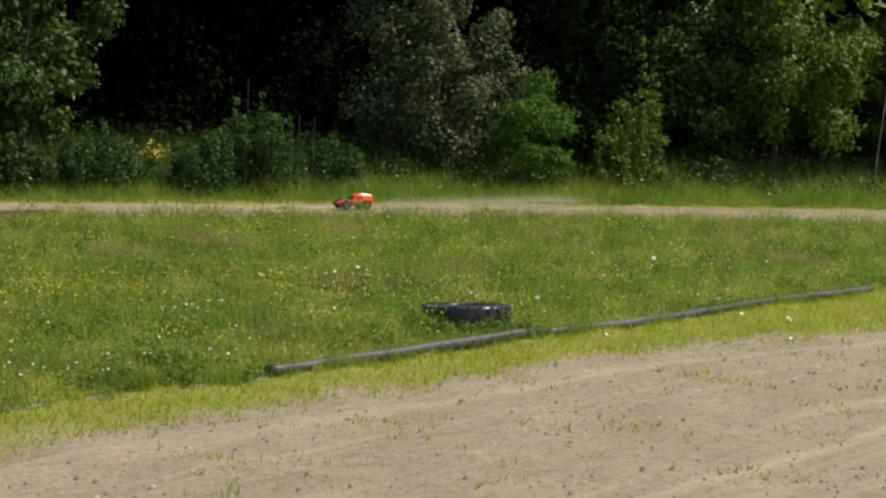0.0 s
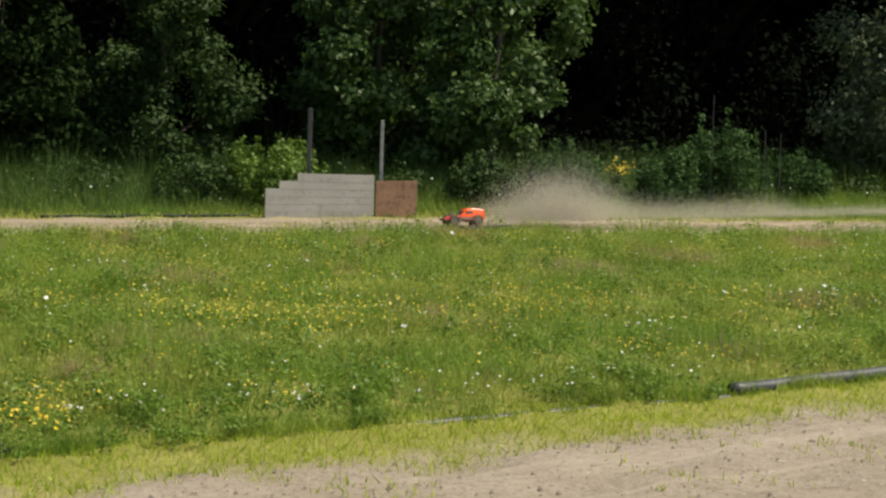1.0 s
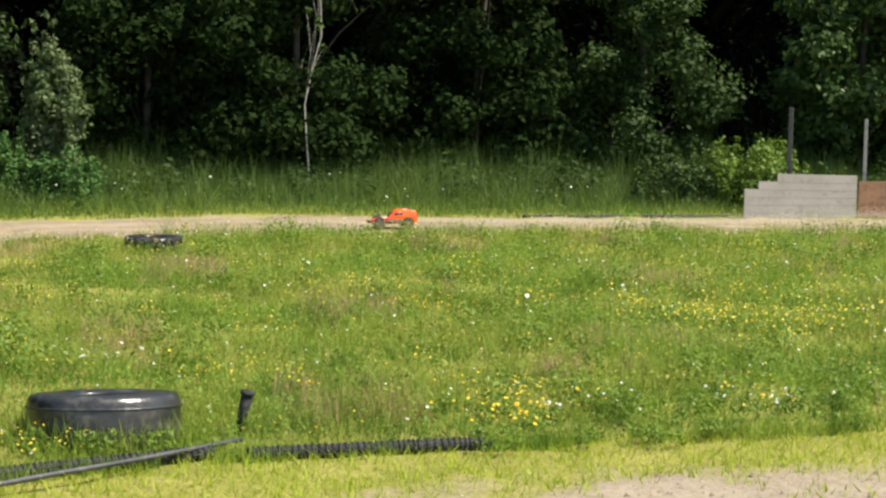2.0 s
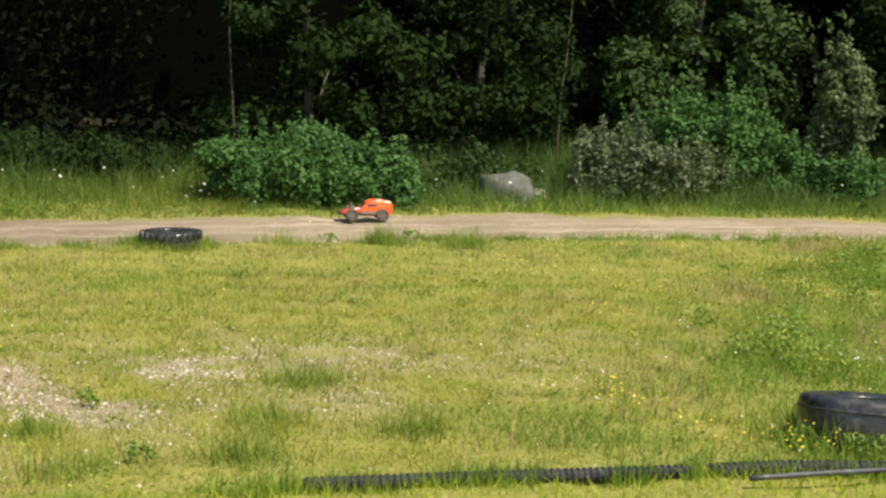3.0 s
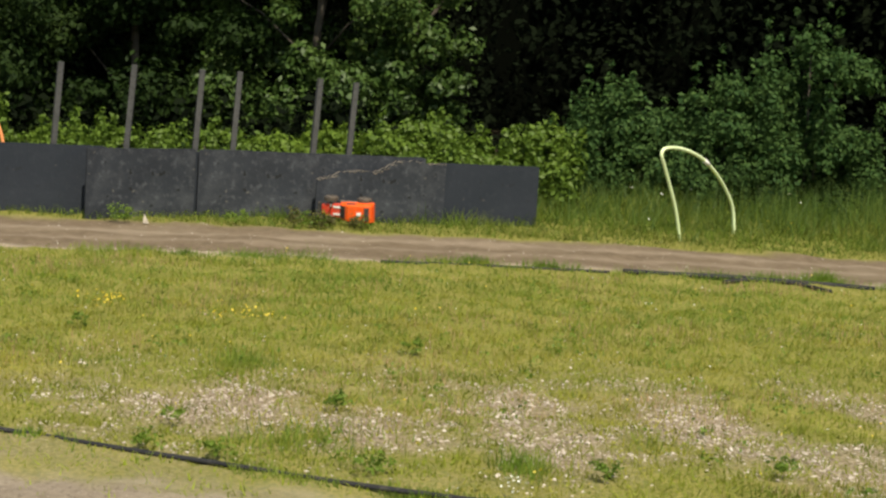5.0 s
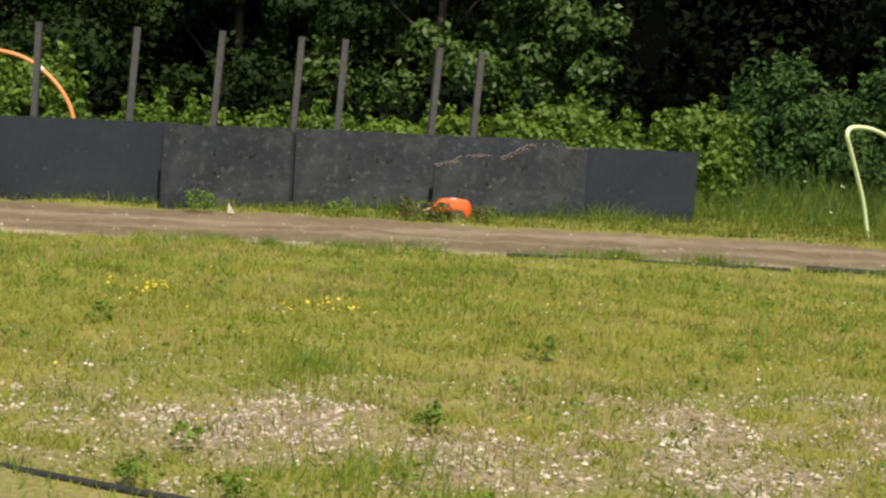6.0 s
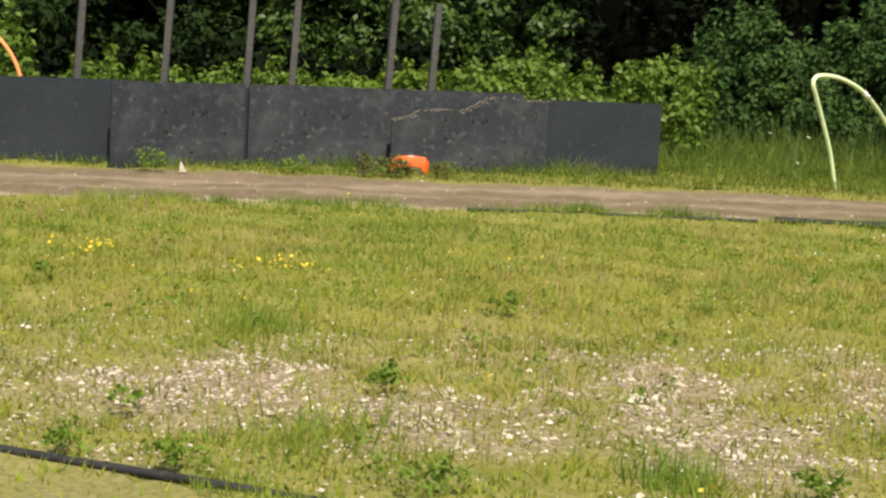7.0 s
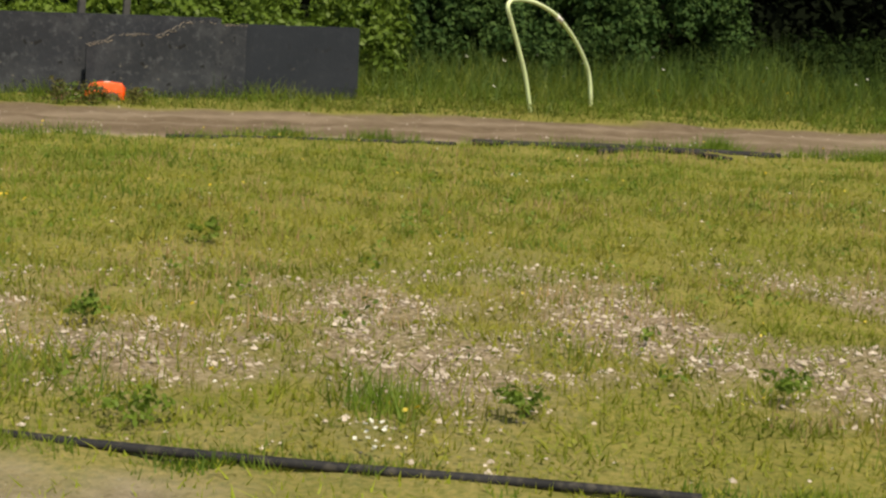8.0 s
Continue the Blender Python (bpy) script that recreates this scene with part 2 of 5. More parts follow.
def reach(line, x, y):
    """Length along a polyline of the point nearest to each of the points."""
    best, out, run = np.full(len(x), 1e9), np.zeros(len(x)), 0.0
    for (x0, y0), (x1, y1) in zip(line[:-1], line[1:]):
        dx, dy = x1 - x0, y1 - y0
        t = np.clip(((x - x0) * dx + (y - y0) * dy) / (dx * dx + dy * dy), 0, 1)
        d = np.hypot(x - x0 - t * dx, y - y0 - t * dy)
        out = np.where(d < best, run + t * math.hypot(dx, dy), out)
        best = np.minimum(best, d)
        run += math.hypot(dx, dy)
    return out


def signed(line, poly, x, y):
    """Distance from the line, positive inside the polygon."""
    return away(line, x, y) * np.where(inside(poly, x, y), 1, -1)


def stony(x, y):
    """Where the short turf gives way to gravel."""
    core = np.exp(-(((x + 8.0 - 0.10 * (y - 2)) / 1.0) ** 2) - ((y - 2.7) / 4.0) ** 2)
    return np.clip(core * (0.80 + 0.85 * lumps(x, y, 1.15, 5) + 0.45 * lumps(x, y, 0.40, 6)), 0, 1)


def ground_z(x, y):
    d = signed(TRACK_FAR, OUTER, x, y)
    n = signed(TRACK_NEAR, INFIELD, x, y)
    track = np.clip(np.minimum(d, -n) / 0.3, 0, 1)
    bank = np.clip(-d - 2.0, 0, 30) * 0.02
    return 0.012 * lumps(x, y, 0.9, 1) + 0.010 * lumps(x, y, 0.35, 2) - 0.02 * track + bank


# ---------------------------------------------------------------- mesh helpers
def finish(name, data, mat, parent=None, label="", smooth=False):
    ob = new(name, data)
    mats = mat if isinstance(mat, (list, tuple)) else (mat,)
    for m in mats:
        data.materials.append(m)
    if smooth:
        data.polygons.foreach_set("use_smooth", [True] * len(data.polygons))
    if parent is not None:
        ob.parent = parent
    if label:
        tagged(ob, label)
    return ob


def part(name, bm, mat, parent=None, label="", smooth=False):
    data = bpy.data.meshes.new(name)
    bm.normal_update()
    bm.to_mesh(data)
    bm.free()
    return finish(name, data, mat, parent, label, smooth)


def soup(name, verts, size, mat, parent=None, label="", smooth=False, faces=None):
    """A mesh from an array of vertices; each run of size vertices is one face, unless faces are given."""
    data = bpy.data.meshes.new(name)
    verts = np.asarray(verts, np.float32).reshape(-1, 3)
    data.vertices.add(len(verts))
    data.vertices.foreach_set("co", verts.ravel())
    if faces is None:
        loops = np.arange(len(verts), dtype=np.int32)
    else:
        loops = np.asarray(faces, np.int32).ravel()
        size = np.asarray(faces).shape[1]
    data.loops.add(len(loops))
    data.loops.foreach_set("vertex_index", loops)
    data.polygons.add(len(loops) // size)
    data.polygons.foreach_set("loop_start", np.arange(0, len(loops), size, dtype=np.int32))
    data.update(calc_edges=True)
    return finish(name, data, mat, parent, label, smooth)


def thing(name, m=None, label="", category="", group="", kind=""):
    ob = new(name)
    ob.empty_display_size = 0.1
    if m is not None:
        ob.matrix_world = m
    return tagged(ob, label, category, group, kind)


def box(bm, sx, sy, sz, m=Matrix(), bevel=0.0):
    r = bmesh.ops.create_cube(bm, size=1, matrix=m @ Matrix.Diagonal((sx, sy, sz, 1)))
    if bevel:
        es = list({e for v in r["verts"] for e in v.link_edges})
        bmesh.ops.bevel(bm, geom=es, offset=bevel, segments=2, affect="EDGES", profile=0.6)


def tube(bm, pts, radius, sides=10, ridges=None, cap=True):
    """A tube along points; radius may be a number or one number a point."""
    pts = [Vector(p) for p in pts]
    rings = []
    side = None
    for i, p in enumerate(pts):
        d = (pts[min(i + 1, len(pts) - 1)] - pts[max(i - 1, 0)]).normalized()
        ref = side if side is not None else (Vector((0, 0, 1)) if abs(d.z) < 0.9 else Vector((1, 0, 0))).cross(d)
        side = (ref - d * ref.dot(d)).normalized()
        up = d.cross(side)
        r = radius[i] if isinstance(radius, (list, tuple)) else radius
        rings.append([bm.verts.new(p + (side * math.cos(6.2832 * k / sides) + up * math.sin(6.2832 * k / sides)) * r) for k in range(sides)])
    for a, b in zip(rings[:-1], rings[1:]):
        for k in range(sides):
            bm.faces.new((a[k], a[(k + 1) % sides], b[(k + 1) % sides], b[k]))
    if cap:
        bm.faces.new(rings[0][::-1])
        bm.faces.new(rings[-1])


def smooth_line(pts, step):
    """Points at even steps along a Catmull-Rom curve through the given ones."""
    p = [Vector(q) if len(q) == 3 else Vector((*q, 0)) for q in pts]
    p = [p[0] * 2 - p[1]] + p + [p[-1] * 2 - p[-2]]
    out = []
    for i in range(1, len(p) - 2):
        n = max(1, int((p[i + 1] - p[i]).length / step))
        for k in range(n):
            t = k / n
            out.append(0.5 * (2 * p[i] + (p[i + 1] - p[i - 1]) * t + (2 * p[i - 1] - 5 * p[i] + 4 * p[i + 1] - p[i + 2]) * t * t
                              + (3 * p[i] - p[i - 1] - 3 * p[i + 1] + p[i + 2]) * t ** 3))
    out.append(p[-2])
    return out


# ---------------------------------------------------------------- ground
def ground_material():
    m = bpy.data.materials.new("ground")
    m.use_nodes = True
    nt = m.node_tree
    p = nt.nodes["Principled BSDF"]
    nt.nodes.new("ShaderNodeTexCoord").name = "coord"
    cols = {}
    for key in ("dirt", "track", "gravel", "deep", "along", "over", "run", "band", "loam", "wood_shade"):
        n = nt.nodes.new("ShaderNodeAttribute")
        n.attribute_name = key
        cols[key] = n.outputs["Fac"]
    soil = mix_rgb(nt, ramp(nt, noise_tex(nt, 2.5, 6), 0.35, 0.65), (0.21, 0.20, 0.048), (0.30, 0.262, 0.082))
    soil = mix_rgb(nt, ramp(nt, noise_tex(nt, 40, 4), 0.4, 0.7), soil, (0.11, 0.14, 0.022))
    dirt = mix_rgb(nt, ramp(nt, noise_tex(nt, 1.6, 6), 0.35, 0.65), (0.258, 0.212, 0.158), (0.310, 0.260, 0.200))
    dirt = mix_rgb(nt, ramp(nt, noise_tex(nt, 16, 8, 0.78), 0.42, 0.68), dirt, (0.195, 0.158, 0.115))
    dirt = mix_rgb(nt, ramp(nt, noise_tex(nt, 45, 4), 0.58, 0.68), dirt, (0.13, 0.10, 0.07))
    dirt = mix_rgb(nt, ramp(nt, noise_tex(nt, 75, 2), 0.66, 0.74), dirt, (0.46, 0.41, 0.35))
    trk = mix_rgb(nt, ramp(nt, noise_tex(nt, 1.2, 6), 0.35, 0.65), (0.200, 0.163, 0.112), (0.245, 0.205, 0.147))
    trk = mix_rgb(nt, ramp(nt, noise_tex(nt, 12, 5), 0.45, 0.75), trk, (0.195, 0.142, 0.092))
    grav = mix_rgb(nt, ramp(nt, noise_tex(nt, 50, 3), 0.4, 0.65), (0.165, 0.128, 0.082), (0.37, 0.305, 0.225))

    def streaks(across, length, fine, scale, detail):
        """Noise drawn out along a lane, for wheel tracks."""
        parts = []
        for value, factor in ((across, fine), (length, scale)):
            n = nt.nodes.new("ShaderNodeMath")
            n.operation = "MULTIPLY"
            nt.links.new(value, n.inputs[0])
            n.inputs[1].default_value = factor
            parts.append(n.outputs[0])
        c = nt.nodes.new("ShaderNodeCombineXYZ")
        nt.links.new(parts[0], c.inputs[0])
        nt.links.new(parts[1], c.inputs[1])
        return noise_tex(nt, 1.0, detail, 0.6, c.outputs[0])

    wheel = streaks(cols["deep"], cols["along"], 5.5, 0.10, 2)
    dirt = mix_rgb(nt, mul(nt, ramp(nt, wheel, 0.54, 0.76), 0.6), dirt, (0.40, 0.345, 0.27))
    dirt = mix_rgb(nt, ramp(nt, streaks(cols["deep"], cols["along"], 10.0, 0.22, 4), 0.60, 0.85), dirt, (0.165, 0.13, 0.095))
    trk = mix_rgb(nt, ramp(nt, streaks(cols["over"], cols["run"], 5.0, 0.35, 3), 0.55, 0.70), trk, (0.36, 0.295, 0.215))
    trk = mix_rgb(nt, ramp(nt, streaks(cols["over"], cols["run"], 8.0, 0.5, 4), 0.56, 0.72), trk, (0.15, 0.115, 0.078))
    trk = mix_rgb(nt, cols["loam"], trk, mix_rgb(nt, ramp(nt, noise_tex(nt, 9, 6, 0.7), 0.35, 0.7), (0.115, 0.085, 0.055), (0.185, 0.142, 0.096)))
    trk = mix_rgb(nt, cols["band"], trk, (0.40, 0.33, 0.25))
    col = mix_rgb(nt, cols["gravel"], soil, grav)
    col = mix_rgb(nt, cols["dirt"], col, dirt)
    col = mix_rgb(nt, cols["track"], col, trk)
    # ground under the trees takes a dark brown in place of shade
    col = mix_rgb(nt, cols["wood_shade"], col, mix_rgb(nt, noise_tex(nt, 7, 5), (0.018, 0.016, 0.009), (0.045, 0.036, 0.020)))
    nt.links.new(col, p.inputs["Base Color"])
    p.inputs["Roughness"].default_value, p.inputs["Specular IOR Level"].default_value = 0.95, 0.15
    bn = nt.nodes.new("ShaderNodeBump")
    bn.inputs["Strength"].default_value, bn.inputs["Distance"].default_value = 0.8, 0.02
    nt.links.new(noise_tex(nt, 28, 8, 0.7), bn.inputs["Height"])
    nt.links.new(bn.outputs["Normal"], p.inputs["Normal"])
    return m


def axis(lo, hi, step, reach):
    fine = np.arange(lo, hi + step / 2, step)
    grow = step * np.cumsum(1.25 ** np.arange(1, 45))
    grow = grow[grow < reach]
    return np.concatenate([(lo - grow)[::-1], fine, hi + grow])


def build_ground():
    ax, ay = axis(-19, 12, 0.115, 900), axis(-4, 28, 0.115, 900)
    gx, gy = np.meshgrid(ax, ay, indexing="ij")
    x, y = gx.ravel(), gy.ravel()
    near = (np.abs(x) < 40) & (np.abs(y) < 50)
    z = np.where(near, ground_z(x, y), 0.4)
    nx, ny = gx.shape
    i = np.arange(nx * ny).reshape(nx, ny)
    faces = np.stack([i[:-1, :-1], i[1:, :-1], i[1:, 1:], i[:-1, 1:]], -1).reshape(-1, 4)
    ob = soup("ground", np.stack([x, y, z], -1), 4, ground_material(), smooth=True, faces=faces)
    rag = 0.14 * lumps(x, y, 0.5, 7) + 0.10 * lumps(x, y, 1.6, 8)
    dirt = np.clip((signed(DIRT_EDGE, DIRT, x, y) + rag + 0.1) / 0.3, 0, 1)
    trk = np.clip((np.minimum(signed(TRACK_FAR, OUTER, x, y), -signed(TRACK_NEAR, INFIELD, x, y)) + 0.5 * rag + 0.06) / 0.16, 0, 1)
    wob = 0.06 * lumps(x, y, 2.5, 9)
    over = away(TRACK_NEAR, x, y)
    band = np.clip(0.95 * np.exp(-((over - 0.12) / 0.16) ** 2) + 0.35 * np.exp(-((over - 1.5 + wob) / 0.12) ** 2) + 0.3 * np.exp(-((over - 0.95 + wob) / 0.1) ** 2), 0, 1)
    # darker loam on the far side of the bend by the barrier
    loam = np.clip((np.degrees(np.arctan2(-x, y)) - 52) / 14, 0, 1) * np.clip(0.95 + 0.35 * lumps(x, y, 1.4, 14) - 0.8 * np.exp(-((over - 0.15) / 0.25) ** 2), 0, 0.95)
    # mask of the ground that is darkened as shade below the trees
    wood_shade = np.clip((-signed(TRACK_FAR, OUTER, x, y) - 3.6) / 1.2, 0, 1)
    for key, v in (("wood_shade", wood_shade), ("loam", loam), ("deep", away(DIRT_EDGE, x, y)), ("along", reach(DIRT_EDGE, x, y)), ("over", over), ("run", reach(TRACK_NEAR, x, y)), ("band", band), ("dirt", dirt), ("track", trk), ("gravel", stony(x, y))):
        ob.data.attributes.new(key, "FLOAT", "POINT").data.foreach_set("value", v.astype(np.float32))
    tagged(ob, "ground of meadow soil, gravel and pale trodden dirt", "ground", kind="structure")


build_ground()
# ---------------------------------------------------------------- grass and flowers
def scatter(n, seed, lo=(-21, -4), hi=(13, 29)):
    r = np.random.RandomState(seed)
    return r.uniform(lo[0], hi[0], n), r.uniform(lo[1], hi[1], n), r


def blades(name, x, y, h, w, r, mat, label, lean=0.35, bend=False):
    """Blades of grass as tapered slips that lean at random."""
    n = len(x)
    a, b = r.uniform(0, 6.283, n), r.uniform(0, 6.283, n)
    z = ground_z(x, y)
    l = h * lean * np.abs(r.normal(0, 1, n))
    base = np.stack([x, y, z - 0.005], -1)
    side = np.stack([np.cos(a), np.sin(a), 0 * a], -1) * (w / 2)[:, None]
    tip = base + np.stack([np.cos(b) * l, np.sin(b) * l, h], -1)
    if bend:
        mid = base + np.stack([np.cos(b) * l * 0.3, np.sin(b) * l * 0.3, h * 0.6], -1)
        v = np.stack([base - side, base + side, mid + side * 0.8, tip, mid - side * 0.8], 1)
        ob = soup(name, v, 5, mat)
    else:
        ob = soup(name, np.stack([base - side, base + side, tip], 1), 3, mat)
    return tagged(ob, label, "grass", kind="stuff")


def bearing(x, y):
    return np.degrees(np.arctan2(-x, y))


def seen_from_path(x, y):
    b, d = bearing(x, y), np.hypot(x, y)
    return (b > -23) & (b < 100) & (d > 4.5)


def build_grass():
    # the infield: tall flowering meadow, then shorter turf
    x, y, r = scatter(2100000, 11)
    keep = seen_from_path(x, y) & inside(INFIELD, x, y)
    x, y = x[keep], y[keep]
    pipe = np.where(inside(PIPE_LINE + [(60, -60)], x, y), -1, 1) * away(PIPE_LINE, x, y)
    d = np.hypot(x, y)
    b = bearing(x, y) + 5 * lumps(x, y, 2.2, 31)
    meadow = np.clip((44 - b) / 12, 0, 1)
    nearedge = away(TRACK_NEAR, x, y)
    bare = stony(x, y)
    u = r.uniform(0, 1, len(x))
    tuft = lumps(x, y, 0.45, 32)
    far_thin = np.clip(10.0 / d, 0.45, 1.15)
    m = (pipe > -0.05) & (u < far_thin * (0.55 + 0.45 * meadow + 0.6 * (1 - meadow) * (d < 13.5)) * (1 - 0.7 * bare * (1 - meadow))) & (nearedge > 0.05)
    xm, ym, mm, tf = x[m], y[m], meadow[m], tuft[m]
    big = r.uniform(0, 1, len(xm)) < np.maximum(mm, np.clip(0.85 - 0.19 * nearedge[m] + 0.40 * lumps(xm, ym, 0.9, 39), 0, 0.8))
    lush = 1 + 0.45 * lumps(xm, ym, 1.9, 33)
    h = np.where(big, (0.048 + 0.067 * mm) * lush, 0.041) * (1 + 0.3 * tf) * r.uniform(0.45, 1.3, len(xm))
    h = h * np.clip(0.45 + away(PIPE_LINE, xm, ym) * 0.9, 0.5, 1)
    h = h * (1 + np.clip(1.1 * lumps(xm, ym, 0.5, 38), 0, 1.5) * np.exp(-nearedge[m] / 0.22))
    h = np.clip(h, 0.02, 0.30)
    blades("meadow_grass", xm[big], ym[big], h[big], r.uniform(0.004, 0.009, big.sum()), r, M_MEADOW, "tall green meadow grass between the dirt lanes", 0.75)
    s = ~big
    blades("short_grass", xm[s], ym[s], h[s], r.uniform(0.004, 0.010, s.sum()), r, M_SHORT, "short yellowish turf with bare stony patches", 0.95)
    # the bright verge between pipe and dirt
    fade = signed(DIRT_EDGE, DIRT, x, y)
    rag = 0.16 * lumps(x, y, 0.5, 7)
    v = (pipe <= 0.1) & (u < np.clip(0.75 - (fade + rag) * 2.2, 0, 0.8) * np.clip((75 - b) / 15, 0.42, 1))
    blades("verge_grass", x[v], y[v], r.uniform(0.02, 0.075, v.sum()) * np.clip((80 - b[v]) / 20, 0.5, 1), r.uniform(0.004, 0.009, v.sum()), r, M_VERGE, "bright yellow-green grass along the pipe", 1.0)
    # weeds creeping over the dirt lane
    w = (fade > -0.05) & (d < 16) & (lumps(x, y, 0.9, 41) + 0.6 * lumps(x, y, 0.3, 42) > 0.45 + 0.18 * np.clip(fade, 0, 3)) & (u < 0.30)
    blades("lane_weeds", x[w], y[w], r.uniform(0.015, 0.06, w.sum()), r.uniform(0.005, 0.012, w.sum()), r, M_VERGE, "sparse low weeds growing on the dirt lane", 0.9)
    # dry reddish stalks
    k = (pipe > 0.5) & (u > np.where(meadow > 0.5, 0.40, 0.80)) & (lumps(x, y, 1.7, 51) + 0.4 * lumps(x, y, 0.5, 52) > np.where(meadow > 0.5, 0.85, 0.35)) & (nearedge > 0.4)
    blades("dry_stalks", x[k], y[k], r.uniform(0.07, 0.20, k.sum()) * (0.4 + 0.6 * meadow[k]), r.uniform(0.004, 0.008, k.sum()), r, M_STRAW, "dry reddish seed stalks in the meadow", 0.3)
    # beyond the track
    x, y, r = scatter(1500000, 12, (-26, -6), (16, 34))
    out = -signed(TRACK_FAR, OUTER, x, y)
    b = bearing(x, y)
    u = r.uniform(0, 1, len(x))
    keep = seen_from_path(x, y) & (out > 0.0) & (out < 5.0) & (u < np.clip(1.05 - out * 0.1, 0.3, 1))
    x, y, out, b = x[keep], y[keep], out[keep], b[keep]
    first = np.clip((52 - b) / 8, 0, 1)
    h = (0.06 + np.clip(out, 0, 2.6) * (0.050 + 0.10 * first)) * r.uniform(0.4, 1.35, len(x)) * (1 + 0.3 * lumps(x, y, 1.3, 61))
    # sun and tree shade on the bank are put into the blade tones
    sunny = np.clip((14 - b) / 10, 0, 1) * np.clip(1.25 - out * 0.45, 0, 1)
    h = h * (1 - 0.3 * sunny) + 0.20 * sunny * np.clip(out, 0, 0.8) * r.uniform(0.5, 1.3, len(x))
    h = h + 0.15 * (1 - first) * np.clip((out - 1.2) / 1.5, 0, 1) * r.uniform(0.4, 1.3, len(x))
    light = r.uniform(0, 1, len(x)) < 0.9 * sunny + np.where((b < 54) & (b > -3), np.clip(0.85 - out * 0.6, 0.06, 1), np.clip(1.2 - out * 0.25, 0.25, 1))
    dry = light & (b > 54) & (out < 2.8) & (r.uniform(0, 1, len(x)) < 0.8)
    light2 = light & ~dry
    blades("bank_grass", x[light2], y[light2], h[light2], r.uniform(0.006, 0.012, light2.sum()), r, M_MEADOW, "grass along the far side of the track", 0.9)
    blades("barrier_grass", x[dry], y[dry], h[dry], r.uniform(0.006, 0.012, dry.sum()), r, M_BANK, "olive ragged grass at the foot of the barrier", 0.9)
    blades("tall_grass", x[~light], y[~light], h[~light] * 1.25, r.uniform(0.006, 0.014, (~light).sum()), r, M_TALL, "tall rank grass below the trees, partly darkened as shade", 0.45)


def herbs(name, x, y, top, size, r, mat, label):
    """Small broad leaves at all heights of the sward."""
    n = len(x)
    c = np.stack([x, y, ground_z(x, y) + top * r.uniform(0.25, 1.0, n)], -1)
    v = leaf_verts(c, np.tile([[0.0, 0.0, 0.6]], (n, 1)), size, r, 0.55)
    return tagged(soup(name, v, 4, mat), label, "herbs", kind="stuff")


def build_herbs():
    x, y, r = scatter(1000000, 15)
    keep = seen_from_path(x, y) & inside(INFIELD, x, y) & ~inside(PIPE_LINE + [(60, -60)], x, y) & (away(TRACK_NEAR, x, y) > 0.05)
    x, y = x[keep], y[keep]
    d = np.hypot(x, y)
    b = bearing(x, y) + 5 * lumps(x, y, 2.2, 31)
    tall = np.clip((44 - b) / 12, 0, 1)
    u = r.uniform(0, 1, len(x))
    patch = lumps(x, y, 1.1, 35) + 0.6 * lumps(x, y, 0.4, 36)
    k = (u < (0.85 + 0.35 * patch) * np.clip(11 / d, 0.5, 1) * (0.5 + 0.5 * tall))
    x, y, tall = x[k], y[k], tall[k]
    n = len(x)
    m = r.uniform(0, 1, n) < tall
    h = (0.035 + 0.085 * tall) * (1 + 0.35 * lumps(x, y, 1.9, 33)) * np.clip(0.5 + away(PIPE_LINE, x, y), 0.5, 1)
    sz = r.uniform(0.012, 0.032, n)
    herbs("meadow_herbs", x[m], y[m], h[m], sz[m], r, M_MEADOW, "broad-leaved herbs and clover in the meadow")
    bx, by, r2 = scatter(420000, 16, (-24, -4), (14, 30))
    out = -signed(TRACK_FAR, OUTER, bx, by)
    k = seen_from_path(bx, by) & (out > 0.05) & (out < 4.0) & (r2.uniform(0, 1, len(bx)) < 0.55)
    bx, by, out = bx[k], by[k], out[k]
    first = np.clip((52 - bearing(bx, by)) / 8, 0, 1)
    herbs("bank_herbs", bx, by, 0.05 + np.clip(out, 0, 2.6) * (0.035 + 0.10 * first), r2.uniform(0.014, 0.034, len(bx)), r2, M_BANK, "broad-leaved weeds on the bank beyond the track")
    herbs("turf_herbs", x[~m], y[~m], h[~m], sz[~m] * 0.62, r, M_SHORT, "clover and plantain in the short turf")


def petals(name, x, y, z, size, r, mat, label):
    """Flower heads: two slightly tilted crossed diamonds each."""
    n = len(x)
    c = np.stack([x, y, z], -1)
    vs = []
    for _ in range(2):
        a = r.uniform(0, 6.283, n)
        tilt = r.uniform(-0.7, 0.7, n)
        e1 = np.stack([np.cos(a), np.sin(a), tilt], -1) * (size / 2)[:, None]
        e2 = np.stack([-np.sin(a), np.cos(a), r.uniform(-0.7, 0.7, n)], -1) * (size / 2)[:, None]
        vs.append(np.stack([c - e1, c - e2, c + e1, c + e2], 1))
    return tagged(soup(name, np.concatenate(vs), 4, mat), label, "flowers", kind="stuff")


